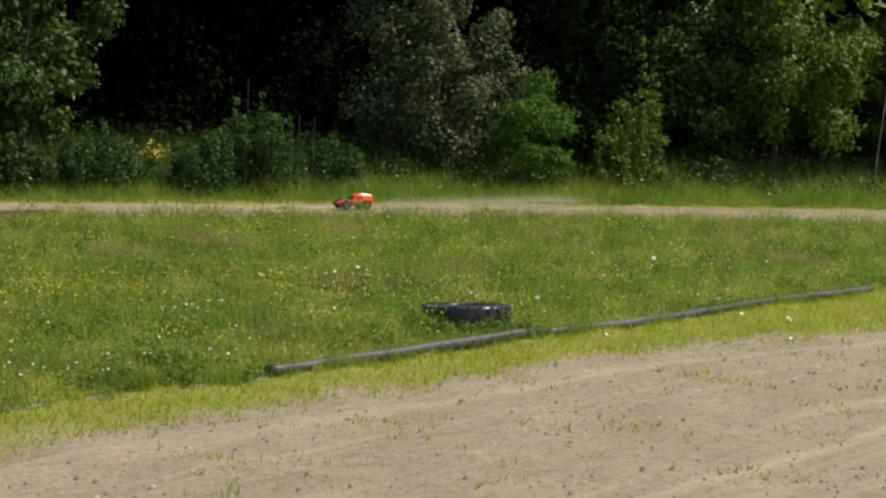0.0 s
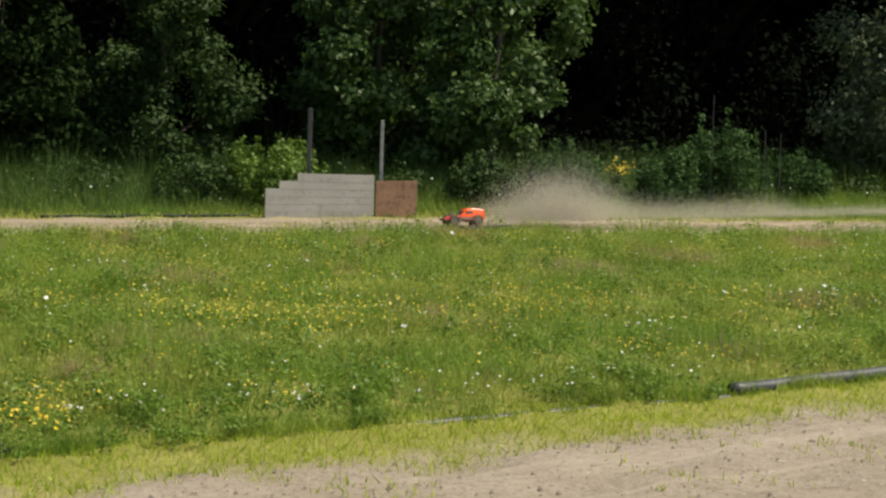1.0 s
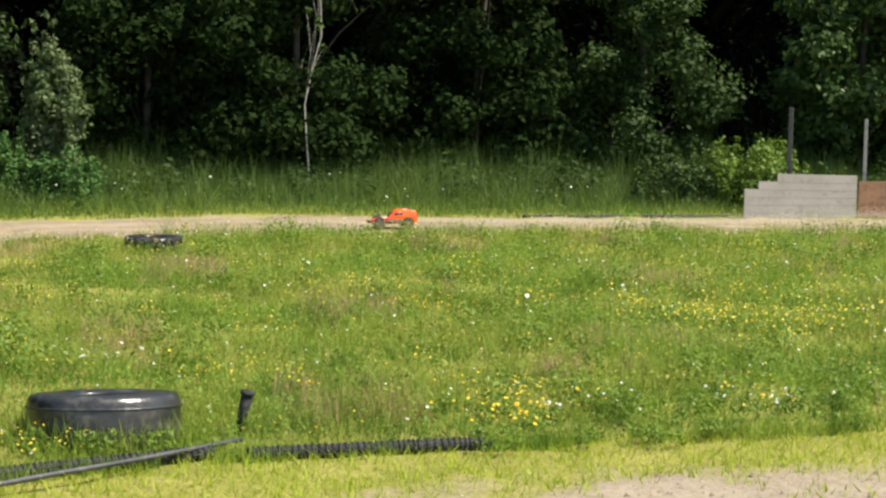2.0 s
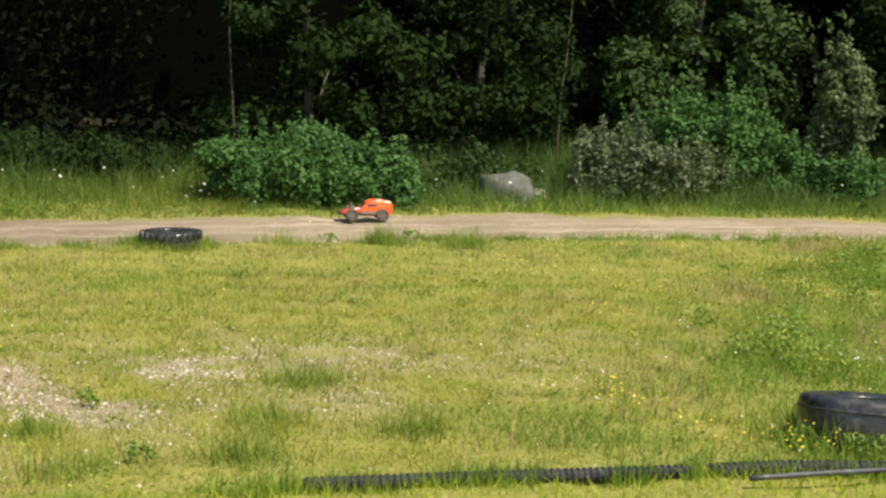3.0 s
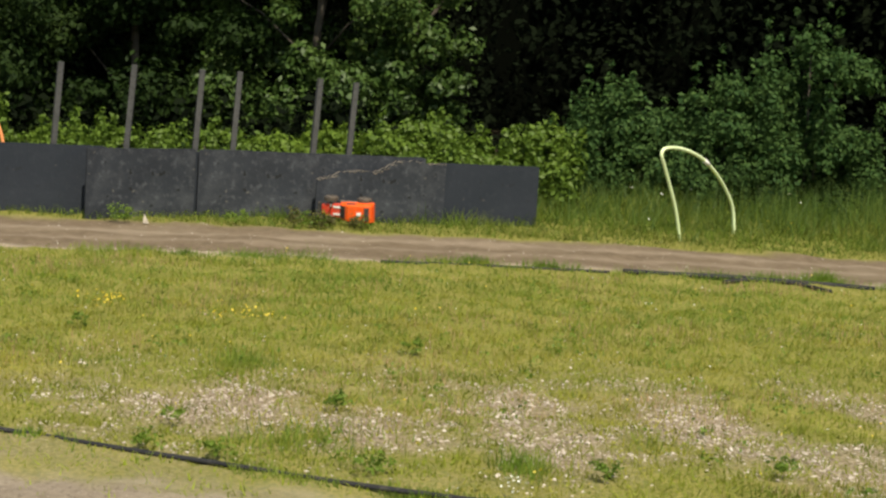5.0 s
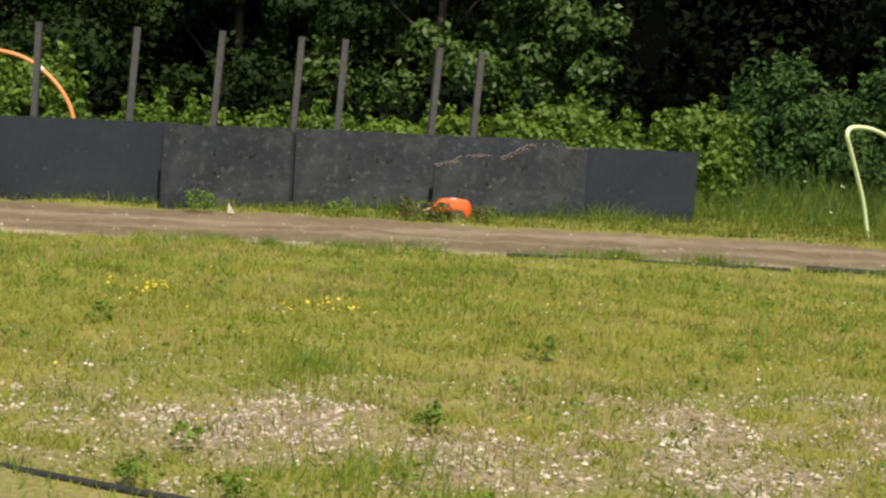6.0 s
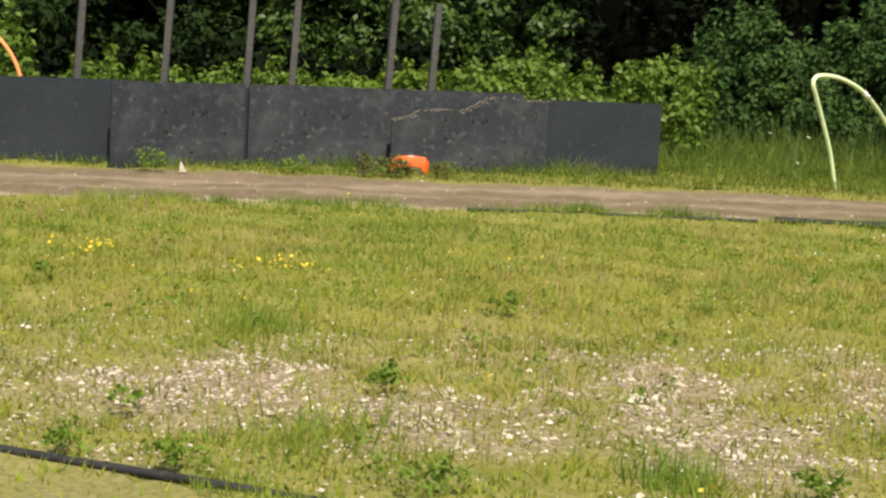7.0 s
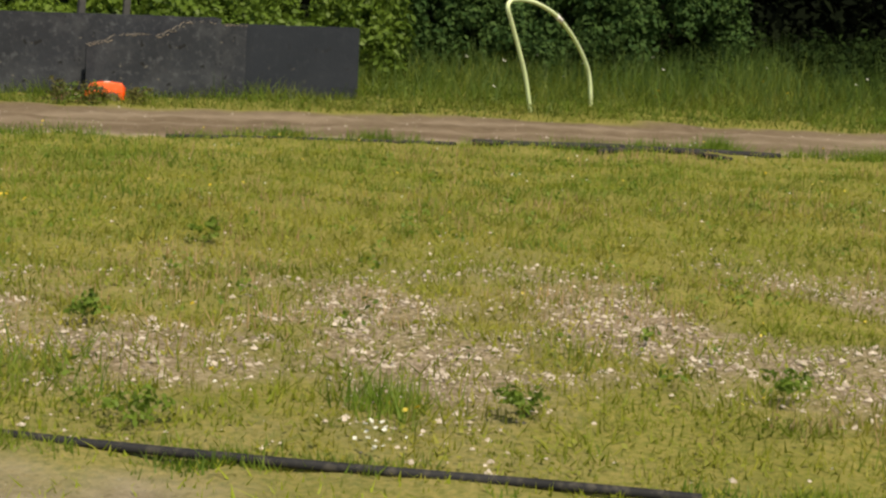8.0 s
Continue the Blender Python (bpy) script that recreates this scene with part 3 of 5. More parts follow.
def build_flowers():
    x, y, r = scatter(260000, 21)
    keep = seen_from_path(x, y) & inside(INFIELD, x, y) & ~inside(PIPE_LINE + [(60, -60)], x, y)
    x, y = x[keep], y[keep]
    b = bearing(x, y)
    u = r.uniform(0, 1, len(x))
    clump = lumps(x, y, 1.6, 71) + 0.7 * lumps(x, y, 0.6, 72)
    yel = (u < (np.clip(clump - 0.78, 0, 1.2) * 4.6 + 0.005) * np.clip((48 - b) / 12, 0.012, 1) + 0.008 * (b > 40) * (lumps(x, y, 1.3, 73) > -0.1))
    zz = ground_z(x, y)
    tall = np.clip((44 - b) / 12, 0, 1)
    petals("yellow_flowers", x[yel], y[yel], zz[yel] + (0.06 + 0.10 * tall[yel]) * r.uniform(0.7, 1.35, yel.sum()), r.uniform(0.008, 0.016, yel.sum()), r, M_YELLOW, "small yellow meadow flowers in loose drifts")
    u2 = r.uniform(0, 1, len(x))
    edge = np.exp(-((away(PIPE_LINE, x, y) - 0.5) / 0.4) ** 2)
    wht = (u2 < 0.012 + 0.010 * tall + 0.03 * (lumps(x, y, 0.8, 81) > 0.7) + 0.022 * edge * (b < 50) * (lumps(x, y, 0.6, 82) > 0.2))
    petals("white_flowers", x[wht], y[wht], zz[wht] + (0.05 + 0.11 * tall[wht]) * r.uniform(0.6, 1.3, wht.sum()), r.uniform(0.008, 0.019, wht.sum()) * (0.65 + 0.35 * tall[wht]), r, M_WHITE, "scattered small white clover and daisy heads")
    x, y, r = scatter(60000, 22, (-24, -3), (14, 30))
    out = -signed(TRACK_FAR, OUTER, x, y)
    free = (x > -15.2) | (y < -3) | (y > 5.2)
    k = seen_from_path(x, y) & free & (out > 0.3) & (out < 3.2) & (r.uniform(0, 1, len(x)) < 0.035)
    petals("wild_carrot", x[k], y[k], ground_z(x[k], y[k]) + r.uniform(0.12, 0.42, k.sum()), r.uniform(0.015, 0.04, k.sum()), r, M_WHITE, "white umbels standing in the rank grass")
    k2 = seen_from_path(x, y) & free & (out > 0.2) & (out < 2.5) & (r.uniform(0, 1, len(x)) < 0.02)
    petals("bank_yellow_flowers", x[k2], y[k2], ground_z(x[k2], y[k2]) + r.uniform(0.08, 0.25, k2.sum()), r.uniform(0.012, 0.026, k2.sum()), r, M_YELLOW, "yellow flowers on the bank")


# ---------------------------------------------------------------- woods
def leaf_verts(c, out, size, r, flat=0.5):
    """Folded diamond leaves at the points c that face roughly along out."""
    n = len(c)
    nrm = out + r.normal(0, flat, (n, 3)) + np.array([0, 0, 0.35])
    nrm /= np.linalg.norm(nrm, axis=1)[:, None] + 1e-9
    t = np.cross(nrm, r.normal(0, 1, (n, 3)))
    t /= np.linalg.norm(t, axis=1)[:, None] + 1e-9
    s = np.cross(nrm, t)
    L, W = (size * 0.6)[:, None], (size * 0.33)[:, None]
    up = nrm * (size * 0.10)[:, None]
    return np.stack([c - t * L, c + s * W + up, c + t * L, c - s * W + up], 1)


def cloud(lumps_list, per_area, size, r, flat=0.6):
    """Leaves over the shells of a list of lumps (x, y, z, radius, squash)."""
    cs, outs, sz = [], [], []
    for (x, y, z, rad, sq) in lumps_list:
        n = max(12, int(per_area * rad * rad))
        d = r.normal(0, 1, (n, 3))
        d /= np.linalg.norm(d, axis=1)[:, None]
        q = rad * (r.uniform(0.1, 1.0, n) ** 0.5 + np.abs(r.normal(0, 0.16, n)))
        # ragged outline: sprays of leaves stand out
        q *= 1 + 0.28 * np.sin(d[:, 0] * 5 + x * 9) * np.sin(d[:, 2] * 6 + z * 7)
        cs.append(np.array([x, y, z]) + d * q[:, None] * np.array([1, 1, sq]))
        outs.append(d)
        sz.append(size * r.uniform(0.6, 1.25, n))
    c, o, s = np.concatenate(cs), np.concatenate(outs), np.concatenate(sz)
    up = c[:, 2] > 0.03
    return leaf_verts(c[up], o[up], s[up], r, flat)


def crown_lumps(r, x, y, z0, z1, rad, n, small=0.24):
    """Flattened sprays of leaves spread through a crown that is widest a third of the way up."""
    out = []
    for _ in range(n):
        f = r.uniform(0, 1) ** 1.7
        width = rad * (1 - 0.75 * max(0, f - 0.35) / 0.65) * (0.75 + 0.25 * min(1, f / 0.2))
        a, q = r.uniform(0, 6.283), math.sqrt(r.uniform(0.05, 1)) * width
        out.append((x + math.cos(a) * q, y + math.sin(a) * q, z0 + f * (z1 - z0), rad * small * r.uniform(0.5, 1.3), r.uniform(0.55, 1.0)))
    return out


def stem(bm, x, y, z0, z1, r0, r, sway=0.1, sides=8):
    n = 9
    px = [(x + sway * math.sin(k * 1.1 + x) * k / n + r.uniform(-0.02, 0.02), y + sway * math.cos(k * 0.9 + y) * k / n, z0 + (z1 - z0) * k / n) for k in range(n + 1)]
    tube(bm, px, [r0 * (1 - 0.75 * k / n) for k in range(n + 1)], sides)
    return px


def tree(x, y, tone, height, rad, low, seed, label, leaf=0.07, dens=1500, n=66, bark=None, trunk=0.06, category="tree"):
    """A broadleaf tree: trunk with limbs, and a crown of leaf sprays; the part above eye level is coarser."""
    r = np.random.RandomState(seed)
    z = float(ground_z(np.array([x]), np.array([y]))[0])
    top = thing("tree", pose(0, 0, 0), label, category, "trees at the edge of the wood")
    bm = bmesh.new()
    px = stem(bm, x, y, z - 0.1, z + height * 0.9, trunk, r, 0.18)
    crown = crown_lumps(r, x, y, z + low, z + height, rad, n)
    if n > 20:
        crown += crown_lumps(r, x, y, z + 0.7 * low, z + 3.0, rad, 30)
    for k, (cx, cy, cz, cr, _) in enumerate(crown[:9]):
        j = min(8, max(1, int((cz - 0.4 - z) / height * 9)))
        a = Vector(px[j])
        mid = a.lerp(Vector((cx, cy, cz)), 0.5) + Vector((0, 0, 0.12))
        tube(bm, [a, mid, (cx, cy, cz)], [trunk * 0.28, trunk * 0.18, trunk * 0.06], 6)
    part("trunk", bm, bark or M_BARK, top, smooth=True)
    lowl = [c for c in crown if c[2] - c[3] < 2.8]
    high = [c for c in crown if c[2] - c[3] >= 2.8]
    vs = [cloud(lowl, dens * 1.75, leaf * 1.26, r)] if lowl else []
    if high:
        vs.append(cloud(high, 260, 0.26, r))
    soup("crown", np.concatenate(vs), 4, M_LEAF[tone], top)
    return top


def shrub(x, y, tone, height, rad, seed, label, leaf=0.06, dens=2600, n=12, category="bush", group="bushes below the wood", name="bush"):
    """A bush: several stems from one foot, and leaf sprays down to the ground."""
    r = np.random.RandomState(seed)
    z = float(ground_z(np.array([x]), np.array([y]))[0])
    top = thing(name, pose(0, 0, 0), label, category, group)
    ls = []
    for _ in range(int(n * 1.6)):
        a, q, f = r.uniform(0, 6.283), rad * math.sqrt(r.uniform(0, 1)) * 0.75, r.uniform(0.15, 0.85)
        fall = 1 - 0.5 * (q / rad) ** 2
        ls.append((x + math.cos(a) * q, y + math.sin(a) * q, z + height * f * fall, min(rad, height) * r.uniform(0.16, 0.36), r.uniform(0.4, 0.8)))
    shoots = []
    for _ in range(int(26 * rad) if height > 0.55 and tone != "spruce" else 0):
        a, q = r.uniform(0, 6.283), rad * math.sqrt(r.uniform(0, 1)) * 0.95
        tall = height * (1 - 0.45 * (q / rad) ** 2) * r.uniform(0.75, 1.12)
        lx, ly = r.uniform(-0.12, 0.12, 2)
        for f in np.linspace(0.35, 1.0, 7):
            shoots.append((x + math.cos(a) * q + lx * f, y + math.sin(a) * q + ly * f, z + tall * f, 0.11 * (1.25 - f) + 0.015, 1.2))
    k = min(1, height) ** 1.3
    for (cx, cy, cz, cr, _) in ls[:6 if height > 0.3 else 1]:
        bm = bmesh.new()
        m = Vector((x, y, z)).lerp(Vector((cx, cy, cz)), 0.5) + Vector((0, 0, 0.08 * k))
        tube(bm, [(x + 0.1 * (cx - x), y + 0.1 * (cy - y), z - 0.05), m, (cx, cy, cz)], [0.02 * k, 0.014 * k, 0.005 * k], 6)
        part("stem", bm, M_BARK, top, smooth=True)
    vs = [cloud(ls, dens * 2.2, leaf * 1.1, r)] + ([cloud(shoots, dens * 1.6, leaf * 1.05, r, 0.9)] if shoots else [])
    soup("foliage", np.concatenate(vs), 4, M_LEAF[tone], top)
    return top


def rim_point(s, off):
    """A point off metres outside the far edge of the track, s metres along it from (22, 31)."""
    q = RIM
    i = min(len(q) - 2, max(1, int(s / 0.5)))
    d = (q[i + 1] - q[i - 1]).normalized()
    return q[i].x + d.y * off, q[i].y - d.x * off


RIM = smooth_line(TRACK_FAR[1:20], 0.5)
if inside(OUTER, np.array([rim_point(20, 3)[0]]), np.array([rim_point(20, 3)[1]]))[0]:
    RIM_SIGN = -1
else:
    RIM_SIGN = 1


def build_far_woods():
    r = np.random.RandomState(5)
    ls = []
    n = len(RIM)
    for row, (off, count, z0, z1, rad) in enumerate(((7.5, 80, 0.1, 2.6, 0.75), (10, 90, 0.1, 3.2, 0.95), (12.5, 80, 0.1, 3.8, 1.2))):
        for k in range(count):
            x, y = rim_point((k + r.uniform(-0.4, 0.4)) / count * n * 0.5, RIM_SIGN * (off + r.uniform(-1, 1)))
            ls.append((x, y, r.uniform(z0, z1), rad * r.uniform(0.6, 1.2), 1.1))
    for _ in range(520):
        x, y = rim_point(r.uniform(0, n * 0.5), RIM_SIGN * r.uniform(4.2, 9.5))
        if -25 < bearing(x, y) < 95:
            ls.append((x, y, r.uniform(0.1, 0.6), r.uniform(0.4, 0.7), 0.9))
    tagged(soup("far_woods", cloud(ls, 420, 0.125, r), 4, M_LEAF["deep"]), "dense woodland undergrowth, shade put into its near-black leaves", "woods", kind="stuff")
    # leaf layer added above view to keep sun off the wood
    ls = []
    for k in range(300):
        x, y = rim_point(r.uniform(0, n * 0.5), RIM_SIGN * r.uniform(4.5, 20))
        if bearing(x, y) < -6 and away(TRACK_FAR, np.array([x]), np.array([y]))[0] < 7:
            continue
        ls.append((x, y, r.uniform(4.2, 8.5), r.uniform(1.0, 1.9), 0.6))
    tagged(soup("canopy", cloud(ls, 85, 0.46, r), 4, M_LEAF["deep"]), "leaf canopy added above view to shade the wood", "woods", kind="stuff")
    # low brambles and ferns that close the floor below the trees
    # tree shade is put into the leaf tones, darker past bearing 51
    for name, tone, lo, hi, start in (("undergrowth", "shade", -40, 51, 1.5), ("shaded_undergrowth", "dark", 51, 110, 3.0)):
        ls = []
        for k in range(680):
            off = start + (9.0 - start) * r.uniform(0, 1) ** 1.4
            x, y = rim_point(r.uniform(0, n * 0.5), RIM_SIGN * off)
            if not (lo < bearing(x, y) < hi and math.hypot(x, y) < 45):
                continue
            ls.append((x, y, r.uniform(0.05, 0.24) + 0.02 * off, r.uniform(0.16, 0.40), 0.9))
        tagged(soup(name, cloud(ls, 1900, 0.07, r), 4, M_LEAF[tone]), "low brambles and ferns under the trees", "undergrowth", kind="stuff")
    # near-black sheet that stands in for the shade deep in the wood
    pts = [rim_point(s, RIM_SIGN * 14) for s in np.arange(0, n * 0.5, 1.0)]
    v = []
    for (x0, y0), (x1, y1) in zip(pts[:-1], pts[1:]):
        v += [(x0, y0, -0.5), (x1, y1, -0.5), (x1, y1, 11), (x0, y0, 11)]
    tagged(soup("backdrop", v, 4, material("wood_deep_shade", (0.0016, 0.0021, 0.0014), (0.0024, 0.003, 0.002), 0.5, 1.0, spec=0.0)), "near-black sheet standing in for the wood's deep shade", "woods", kind="structure")


WOODS = (  # x, y, tone, height, radius, lowest leaves, label, leaf size, density
    (3.0, 28.5, "grey", 4.9, 1.4, 0.8, "willow-like tree with dense grey-green leaves", 0.06, 1900),
    (9.2, 30.6, "light", 5.8, 1.5, 1.5, "tree with sunlit yellow-green foliage", 0.075, 1500),
    (11.9, 31.6, "light", 5.3, 1.1, 1.6, "slender tree with bright light-green leaves", 0.07, 1500),
    (7.5, 31.0, "maple", 6.2, 1.6, 1.0, "leafy tree in half shade", 0.075, 1400),
    (6.1, 30.4, "dark", 6.9, 1.6, 1.0, "broadleaf tree in the second row, leaf colour darkened as shade", 0.08, 1100),
    (13.3, 32.8, "dark", 6.5, 1.6, 0.5, "broadleaf tree in the second row, leaf colour darkened as shade", 0.08, 1000),
    (-3.0, 25.2, "maple", 6.5, 1.25, 1.2, "leafy maple with glossy mid-green leaves", 0.075, 1600),
    (-4.6, 25.4, "maple", 6.8, 1.4, 0.9, "leafy maple with glossy mid-green leaves", 0.075, 1400),
    (-7.4, 23.9, "shade", 6.5, 1.35, 0.35, "dense dark spruce-like tree beside the boards", 0.06, 2000),
    (-9.4, 22.9, "dark", 6.8, 1.4, 0.8, "broadleaf tree in the second row, leaf colour darkened as shade", 0.075, 1300),
    (-11.3, 21.3, "dark", 7.0, 1.5, 0.7, "broadleaf tree in the second row, leaf colour darkened as shade", 0.075, 1300),
    (-13.2, 20.6, "dark", 7.0, 1.5, 0.5, "broadleaf tree in the second row, leaf colour darkened as shade", 0.08, 1200),
    (-15.6, 18.6, "shade", 7.0, 1.5, 0.5, "broadleaf tree in the second row, leaf colour darkened as shade", 0.08, 1200),
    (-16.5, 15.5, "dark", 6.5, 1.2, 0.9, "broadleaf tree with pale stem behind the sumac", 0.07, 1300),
    (-17.0, 13.2, "dark", 6.5, 1.3, 0.6, "broadleaf tree in the second row, leaf colour darkened as shade", 0.08, 1200),
    (-22.0, 2.9, "maple", 6.5, 1.4, 0.35, "leafy tree with mid-green leaves behind the fence posts", 0.062, 2500),
    (-21.9, 4.1, "maple", 5.5, 0.8, 0.5, "leafy tree with mid-green leaves behind the fence posts", 0.062, 2500),
    (-22.3, 0.8, "fence", 6.5, 1.5, 0.35, "leafy tree with mid-green leaves behind the fence posts", 0.062, 2500),
    (-22.0, -1.6, "fence", 6.5, 1.6, 0.3, "leafy tree with mid-green leaves behind the fence posts", 0.062, 2200),
    (-21.6, -3.8, "fence", 6.5, 1.6, 0.3, "leafy tree with mid-green leaves behind the fence posts", 0.065, 2000),
)
SHRUBS = (  # x, y, tone, height, radius, label, leaf size, density, lumps
    (4.45, 27.3, "spruce", 2.15, 0.92, "dense rounded evergreen bush", 0.045, 3600, 20),
    (6.3, 28.3, "light", 2.3, 0.46, "slender light-green sapling at the wood edge", 0.05, 2800, 17),
    (5.8, 27.9, "light", 1.25, 0.44, "small light-green bush beside the sapling", 0.05, 2600, 8),
    (1.2, 26.0, "sumac", 0.9, 0.55, "mound of tall weeds and brambles", 0.05, 2400, 12),
    (7.6, 28.9, "mid", 0.75, 0.6, "low bush at the foot of the trees", 0.05, 2300, 9),
    (0.25, 24.8, "sumac", 1.42, 0.62, "mound of tall weeds and brambles", 0.05, 2600, 14),
    (-0.55, 24.5, "sumac", 1.0, 0.7, "mound of tall weeds and brambles", 0.05, 2400, 12),
    (-1.9, 24.0, "sumac", 0.9, 0.7, "mound of tall weeds and brambles", 0.05, 2400, 12),
    (-2.8, 23.2, "mid", 0.85, 0.55, "bramble bush beside the brown board", 0.05, 2400, 10),
    (-5.3, 22.3, "light", 0.95, 0.75, "yellow-green bush behind the grey boards", 0.05, 2700, 14),
    (-6.4, 22.0, "mid", 0.7, 0.7, "low bush at the foot of the trees", 0.05, 2300, 10),
    (-12.72, 17.9, "vine", 2.25, 0.42, "tall vine-covered stump with pale green leaves", 0.055, 4200, 34),
    (-13.25, 17.2, "lush", 1.15, 0.5, "lush green bush of soft upright leaves", 0.05, 3000, 16),
    (-13.75, 17.1, "lush", 1.5, 0.6, "lush green bush of soft upright leaves", 0.05, 3000, 18),
    (-14.3, 16.7, "lush", 1.55, 0.65, "lush green bush of soft upright leaves", 0.05, 3000, 18),
    (-13.45, 16.2, "vine", 0.75, 0.4, "pale flowering bush at the edge of the rank grass", 0.045, 2600, 10),
    (-12.3, 17.5, "lush", 0.8, 0.45, "lush green bush of soft upright leaves", 0.05, 2800, 12),
    (-15.3, 11.5, "lush", 0.95, 0.95, "spreading sumac with drooping blue-green leaves", 0.05, 3600, 16),
    (-14.6, 12.2, "lush", 0.75, 0.6, "spreading sumac with drooping blue-green leaves", 0.05, 3600, 10),
    (-13.9, 15.3, "grey", 1.15, 0.7, "pale grey-green bush beside the boulders", 0.05, 2600, 11),
    (-15.2, 14.3, "shade", 0.6, 0.5, "low bush at the foot of the trees", 0.05, 2300, 9),
    (-19.0, 8.1, "sumac", 2.3, 0.85, "tall sumac with feathery drooping leaves", 0.055, 3600, 18),
    (-19.1, 7.1, "sumac", 1.75, 0.9, "sumac thicket with feathery leaves", 0.055, 3600, 16),
    (-19.2, 5.9, "sumac", 1.5, 0.8, "sumac thicket with feathery leaves", 0.055, 3600, 14),
    (-18.6, 6.5, "sumac", 0.9, 0.6, "low sumac bush with feathery leaves", 0.05, 3600, 10),
    (-18.6, 10.0, "dark", 0.55, 0.75, "dark mound of tall weeds", 0.06, 2300, 12),
    (-17.6, 10.6, "dark", 0.6, 0.7, "dark mound of tall weeds", 0.06, 2300, 12),
    (-18.5, 4.7, "light", 0.95, 0.8, "bright fern-like bush behind the barrier", 0.06, 2500, 12),
    (-18.7, 3.7, "light", 0.92, 0.9, "bright fern-like bush behind the barrier", 0.06, 2500, 12),
    (-18.9, 2.6, "weed", 0.72, 0.9, "bright fern-like bush behind the barrier", 0.06, 2500, 12),
    (-18.8, 1.4, "light", 0.72, 0.9, "bright fern-like bush behind the barrier", 0.06, 2500, 12),
    (-18.7, 0.2, "light", 0.72, 0.85, "bright fern-like bush behind the barrier", 0.06, 2500, 12),
    (-18.8, -1.1, "light", 1.15, 0.6, "bright fern-like bush behind the barrier", 0.06, 2500, 12),
)

# ---------------------------------------------------------------- track furniture
def tyre(x, y, dia, width, label, lugs=26, tilt=(0, 0), spin=0.0, sunk=0.01):
    """A worn tyre lying flat: rounded carcass with open hole, tread lugs round the side."""
    z = float(ground_z(np.array([x]), np.array([y]))[0])
    top = thing("tyre", pose(x, y, z + width / 2 - sunk, tilt[0], tilt[1], spin), label, "tyre", "tyres marking the track")
    R, rim = dia / 2, dia * 0.24
    prof = []
    for a in np.linspace(0.25, 2 * math.pi - 0.25, 22):
        # outer tread is flat, the side walls bulge, the bead turns inwards
        cx, cz = math.cos(a + math.pi), math.sin(a + math.pi)
        rr = (R + rim) / 2 + (R - rim) / 2 * math.copysign(abs(cx) ** 0.42, cx)
        prof.append((rr, width / 2 * math.copysign(abs(cz) ** 0.38, cz)))
    n = 48
    bm = bmesh.new()
    rings = []
    for k in range(n):
        b = 6.28318 * k / n
        rings.append([bm.verts.new((pr * math.cos(b), pr * math.sin(b), pz)) for pr, pz in prof])
    for k in range(n):
        p, q = rings[k], rings[(k + 1) % n]
        for j in range(len(prof) - 1):
            bm.faces.new((p[j], q[j], q[j + 1], p[j + 1]))
    bmesh.ops.recalc_face_normals(bm, faces=bm.faces)
    part("carcass", bm, M_RUBBER, top, smooth=True)
    for zz in (-1, 1):
        bm = bmesh.new()
        tube(bm, [((rim + 0.012) * math.cos(6.28318 * k / 40), (rim + 0.012) * math.sin(6.28318 * k / 40), zz * width * 0.42) for k in range(41)], 0.012, 8, cap=False)
        part("bead", bm, M_RUBBER, top, "thick inner bead ring", smooth=True)
    for zz in (1,) if not lugs else ():
        bm = bmesh.new()
        tube(bm, [((R + 0.001) * math.cos(6.28318 * k / 48), (R + 0.001) * math.sin(6.28318 * k / 48), zz * width * 0.26) for k in range(49)], 0.006, 6, cap=False)
        part("tread_rib", bm, M_RUBBER, top, "worn tread rib", smooth=True)
    bm = bmesh.new()
    for k in range(lugs):
        b = 6.28318 * k / lugs
        for zz in (-1, 1):
            m = Matrix.Rotation(b + (0.06 if zz > 0 else 0), 4, "Z") @ Matrix.Translation((R + 0.002, 0, zz * width * 0.25)) @ Matrix.Rotation(zz * 0.35, 4, "X")
            box(bm, 0.022, 6.28318 * R / lugs * 0.62, width * 0.42, m, 0.004)
    if lugs:
        part("tread", bm, M_RUBBER, top, "chunky worn tread lugs")
    else:
        bm.free()
    return top


def pipe_run(name, pts, rad, label, mat, ridged=False, lift=0.0):
    bm = bmesh.new()
    line = smooth_line(pts, 0.007 if ridged else 0.08)
    out, rr = [], []
    for k, p in enumerate(line):
        z = rad * 0.72 + lift
        if not ridged:
            z += 0.16 * rad * math.sin(k * 0.17 + p.x) + 0.06 * rad * math.sin(k * 0.6)
        sway = 0.0 if ridged else 0.014 * math.sin(k * 0.11 + p.y) + 0.005 * math.sin(k * 0.37)
        out.append((p.x - 0.7 * sway, p.y + 0.7 * sway, z + p.z))
        rr.append(rad * (1.0 if (k // 2) % 2 else 0.80) if ridged else rad)
    tube(bm, out, rr, 12)
    ob = part(name, bm, mat, None, "", smooth=not ridged)
    return tagged(ob, label, "pipe", "pipes edging the lane")


def rough_line(i, j):
    return [p for p in PIPE_LINE[i:j]]


TORN = (0.20, 0.185, 0.145, 0.12, 0.135, 0.10, 0.03, 0.015, 0.035, 0.03)     # what is broken off the top, end to end


